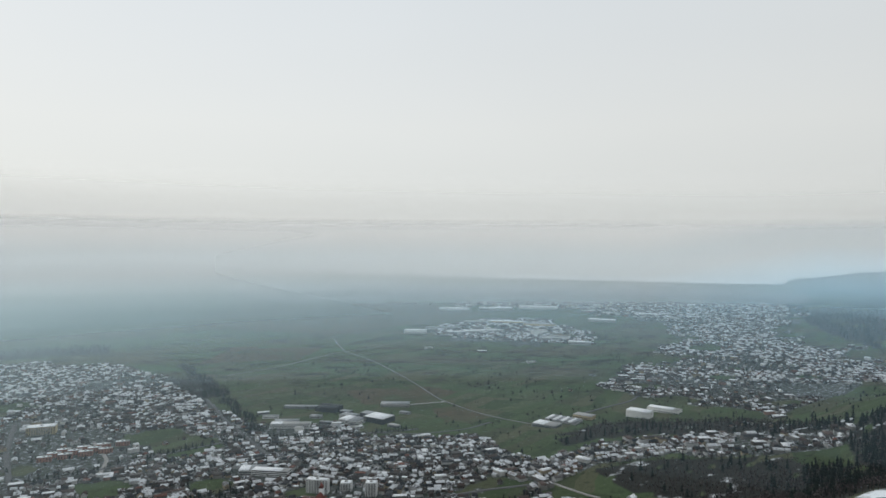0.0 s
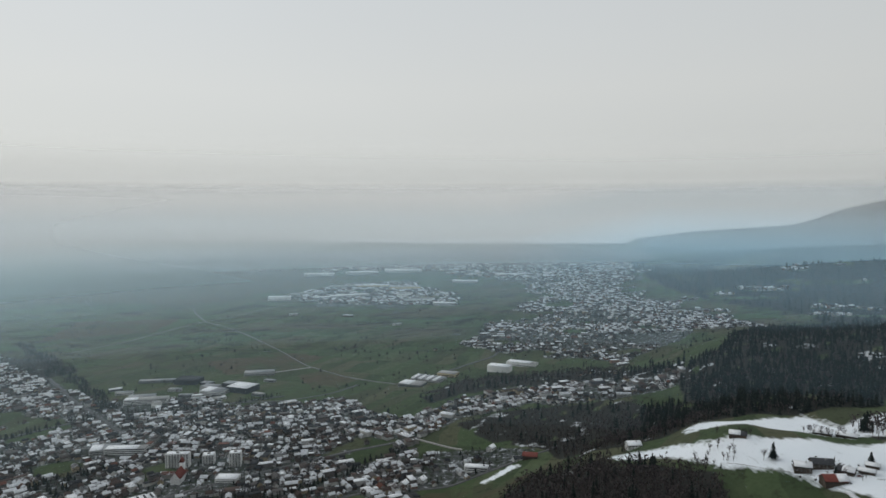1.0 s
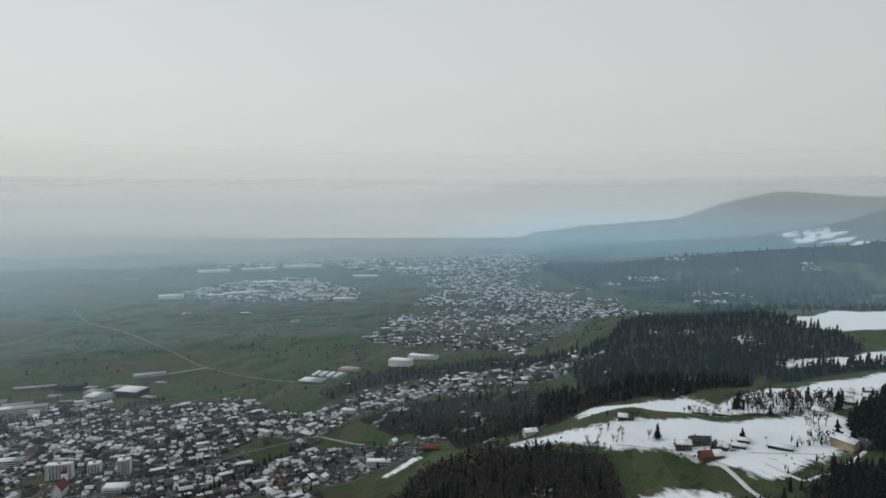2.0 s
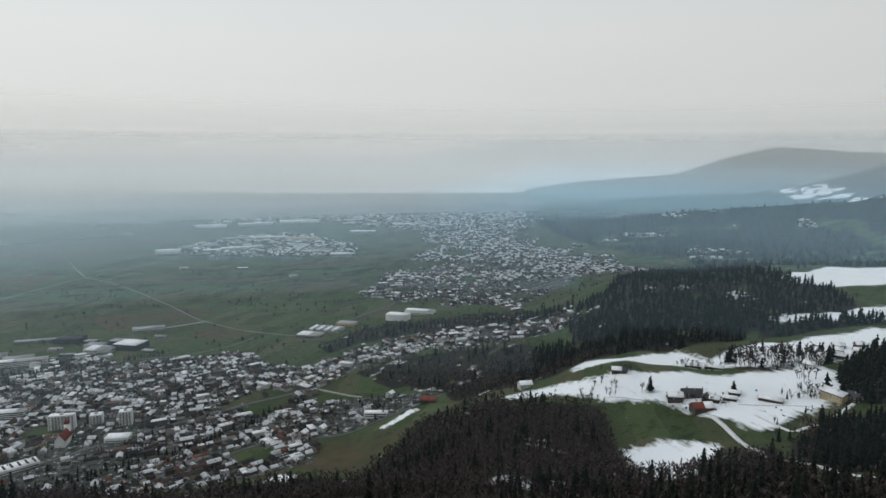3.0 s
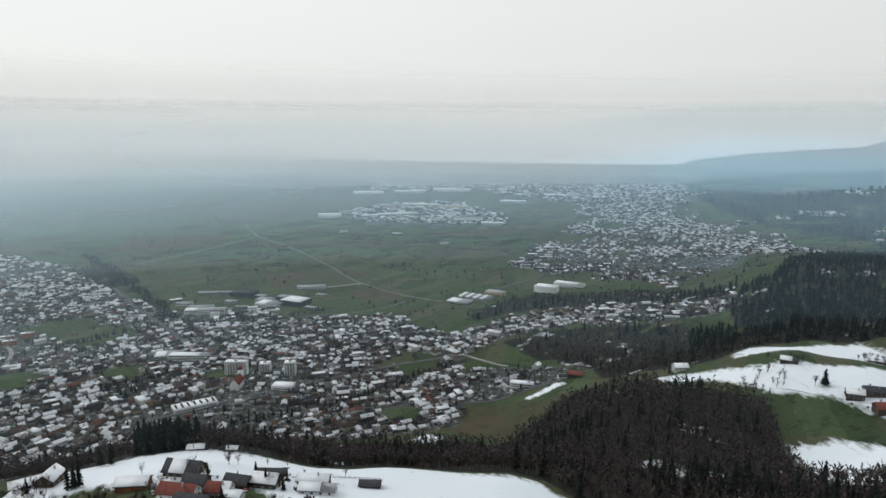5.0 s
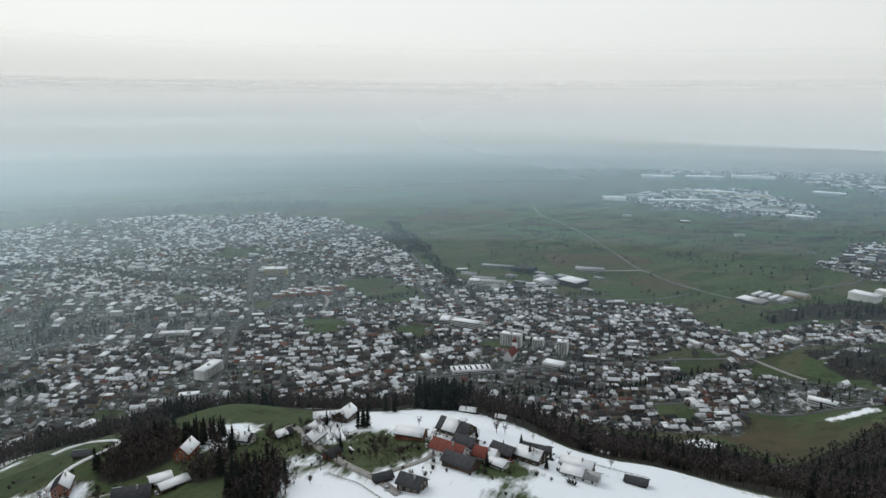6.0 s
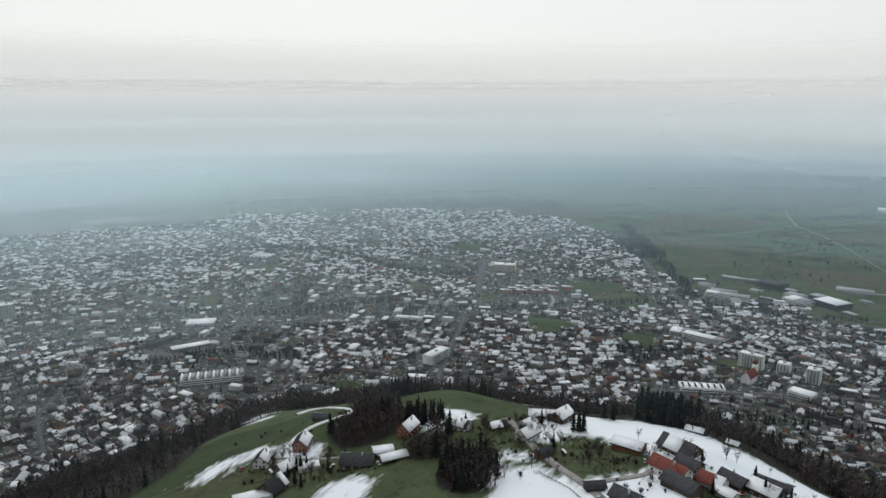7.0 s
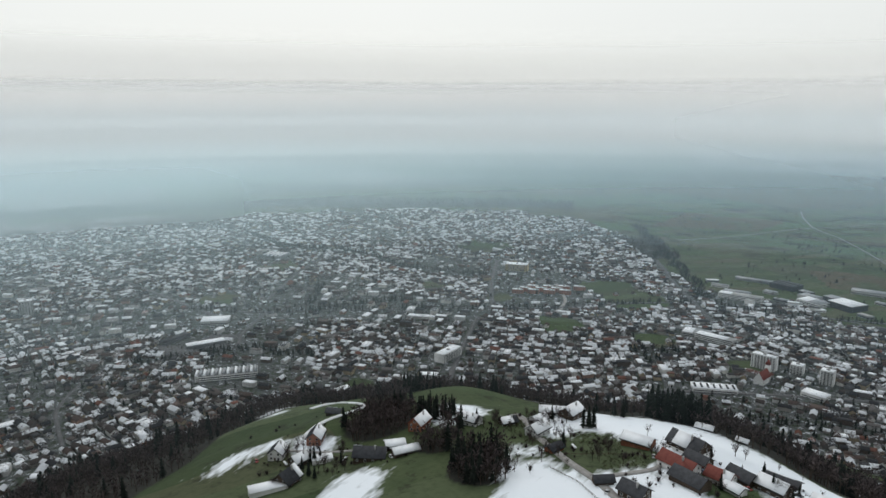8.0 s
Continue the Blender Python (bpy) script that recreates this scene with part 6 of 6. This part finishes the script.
WHEEL = wheel_mesh()
CAR_WORDS = ("black", "silver-grey", "dark blue", "dull red", "white")


def car(x, y, turn, paint):
    """A parked family car."""
    o = thing("car", x, y, radians(turn), CAR_WORDS[paint] + " car parked beside a house with frosted windows", "car", "parked cars")
    side = ((-2.1, 0.45), (-2.1, 0.85), (-1.2, 0.95), (1.2, 0.98), (2.15, 0.85), (2.15, 0.4))
    v = np.array([(sx, py, pz) for sx in (-0.86, 0.86) for py, pz in side])
    f = ring_tris(0, 6, 6) + [(0, 1, 2), (0, 2, 5), (2, 3, 5), (3, 4, 5), (6, 8, 7), (6, 11, 8), (8, 11, 9), (9, 11, 10)]
    part("body", (v, np.array(f)), PAINTS[paint], o)
    c = np.array([(sx * w, py, pz) for sx in (-1, 1) for w, py, pz in ((0.82, -1.25, 0.95), (0.66, -0.7, 1.42), (0.66, 0.75, 1.45), (0.82, 1.55, 0.95))])
    part("cabin", (c, np.array(ring_tris(0, 4, 4) + [(0, 1, 2), (0, 2, 3), (4, 6, 5), (4, 7, 6)])), GLASS, o, "dark car windows")
    part("car_roof", box(-0.66, 0.66, -0.68, 0.73, 1.43, 1.49), PAINTS[paint], o)
    for sx in (-0.8, 0.8):
        for sy in (-1.3, 1.35):
            w = part("wheel", (WHEEL, None), None, o)
            w.location = (sx, sy, 0.32)


for k, (cx, cy, ct) in enumerate(((-106, 343, 20), (-109, 340, 24), (-84, 341, 70), (-62, 340, 60), (-172, 350, 40), (-186, 352, 35), (-297, 266, 80), (-286, 249, 30), (-320, 246, 60), (-238, 277, 50), (-42, 356, 70), (-112, 287, 10), (512, 566, 30), (530, 556, 70), (628, 498, 20), (632, 493, 24))):
    car(cx, cy, ct, k % 5)

for line, words in (
    ([(-150, 318), (-128, 330), (-112, 338)], "weathered post-and-rail fence along the lane"),
    ([(-212, 372), (-196, 352), (-170, 326)], "weathered post-and-rail fence along the lane"),
    ([(-40, 362), (-20, 366), (12, 360)], "low wooden fence at the edge of the snowfield"),
    ([(-300, 262), (-282, 270), (-262, 276)], "wooden fence beside the farm track"),
    ([(-110, 276), (-128, 290), (-150, 300)], "grey wooden fence round a snowy paddock"),
    ([(540, 545), (575, 525), (600, 505)], "wooden fence across the snowy pasture"),
    ([(495, 575), (470, 600), (440, 640)], "long pasture fence running down the snow"),
):
    fence(line, words)


def woodpile(x, y, turn):
    """A stack of split logs under a board."""
    o = thing("woodpile", x, y, radians(turn), "stack of split firewood under a snowy board", "woodpile")
    for row in range(4):
        for k in range(9):
            yy = -2.0 + 0.5 * k + (0.25 if row % 2 else 0)
            ang = np.arange(6) * 1.0472
            v = np.array([(sx, yy + 0.22 * math.cos(a), 0.22 + row * 0.4 + 0.22 * math.sin(a)) for sx in (-0.5, 0.5) for a in ang])
            part("log", (v, np.array(ring_tris(0, 6, 6) + [(0, k2 + 1, k2) for k2 in range(1, 5)] + [(6, 6 + k2, 7 + k2) for k2 in range(1, 5)])), TIMBER, o)
    part("cover", box(-0.7, 0.7, -2.5, 2.5, 1.75, 1.9), SNOWCAP, o, "board under a layer of snow")


for wx, wy, wt in ((-104, 352, 20), (-80, 326, 60), (-266, 268, 15), (-298, 250, 70), (516, 571, 30), (-150, 330, 50)):
    woodpile(wx, wy, wt)


def bush(x, y, tall, seed):
    """A leafless shrub: many thin shoots from one root."""
    rng = np.random.RandomState(seed)
    v, f = [], []
    for k in range(46):
        a, r, h = rng.uniform(0, 6.283), rng.uniform(0.15, 0.65), rng.uniform(0.5, 1.0)
        p, q = np.array((0.08 * math.cos(a), 0.08 * math.sin(a), 0)), np.array((r * math.cos(a), r * math.sin(a), h))
        n = np.array((-math.sin(a), math.cos(a), 0)) * 0.035
        b0 = len(v)
        v += [p - n * 0.4, p + n * 0.4, p + (q - p) * 0.6 + n, q, p + (q - p) * 0.6 - n]
        f += [(b0, b0 + 1, b0 + 2), (b0, b0 + 2, b0 + 4), (b0 + 4, b0 + 2, b0 + 3)]
    q, _ = draw_in([(x, y, float(height(x, y)) - 0.1)])
    o = new("shrub", mesh_of("shrub", np.array(v), np.array(f), [TWIGS]))
    o.matrix_basis = Matrix.LocRotScale(Vector(q[0]), Euler((0, 0, seed)), Vector((tall * 1.2, tall * 1.2, tall)))
    tagged(o, "bare brown shrub beside the buildings and lanes", "shrub", "shrubs round the farms")


rng = np.random.RandomState(320)
for hx, hy, hr, hn in ((-95, 338, 34, 26), (-135, 338, 18, 22), (-190, 358, 30, 26), (-160, 312, 26, 16), (-285, 256, 34, 26), (-250, 276, 22, 14), (-40, 346, 30, 14), (515, 572, 34, 18), (600, 520, 50, 22), (-340, 300, 40, 12), (-60, 300, 50, 14)):
    for k in range(hn):
        a, r = rng.uniform(0, 6.283), hr * math.sqrt(rng.uniform(0, 1))
        bush(hx + r * math.cos(a), hy + r * math.sin(a), float(rng.uniform(1.2, 3.2)), int(rng.randint(1, 9999)))
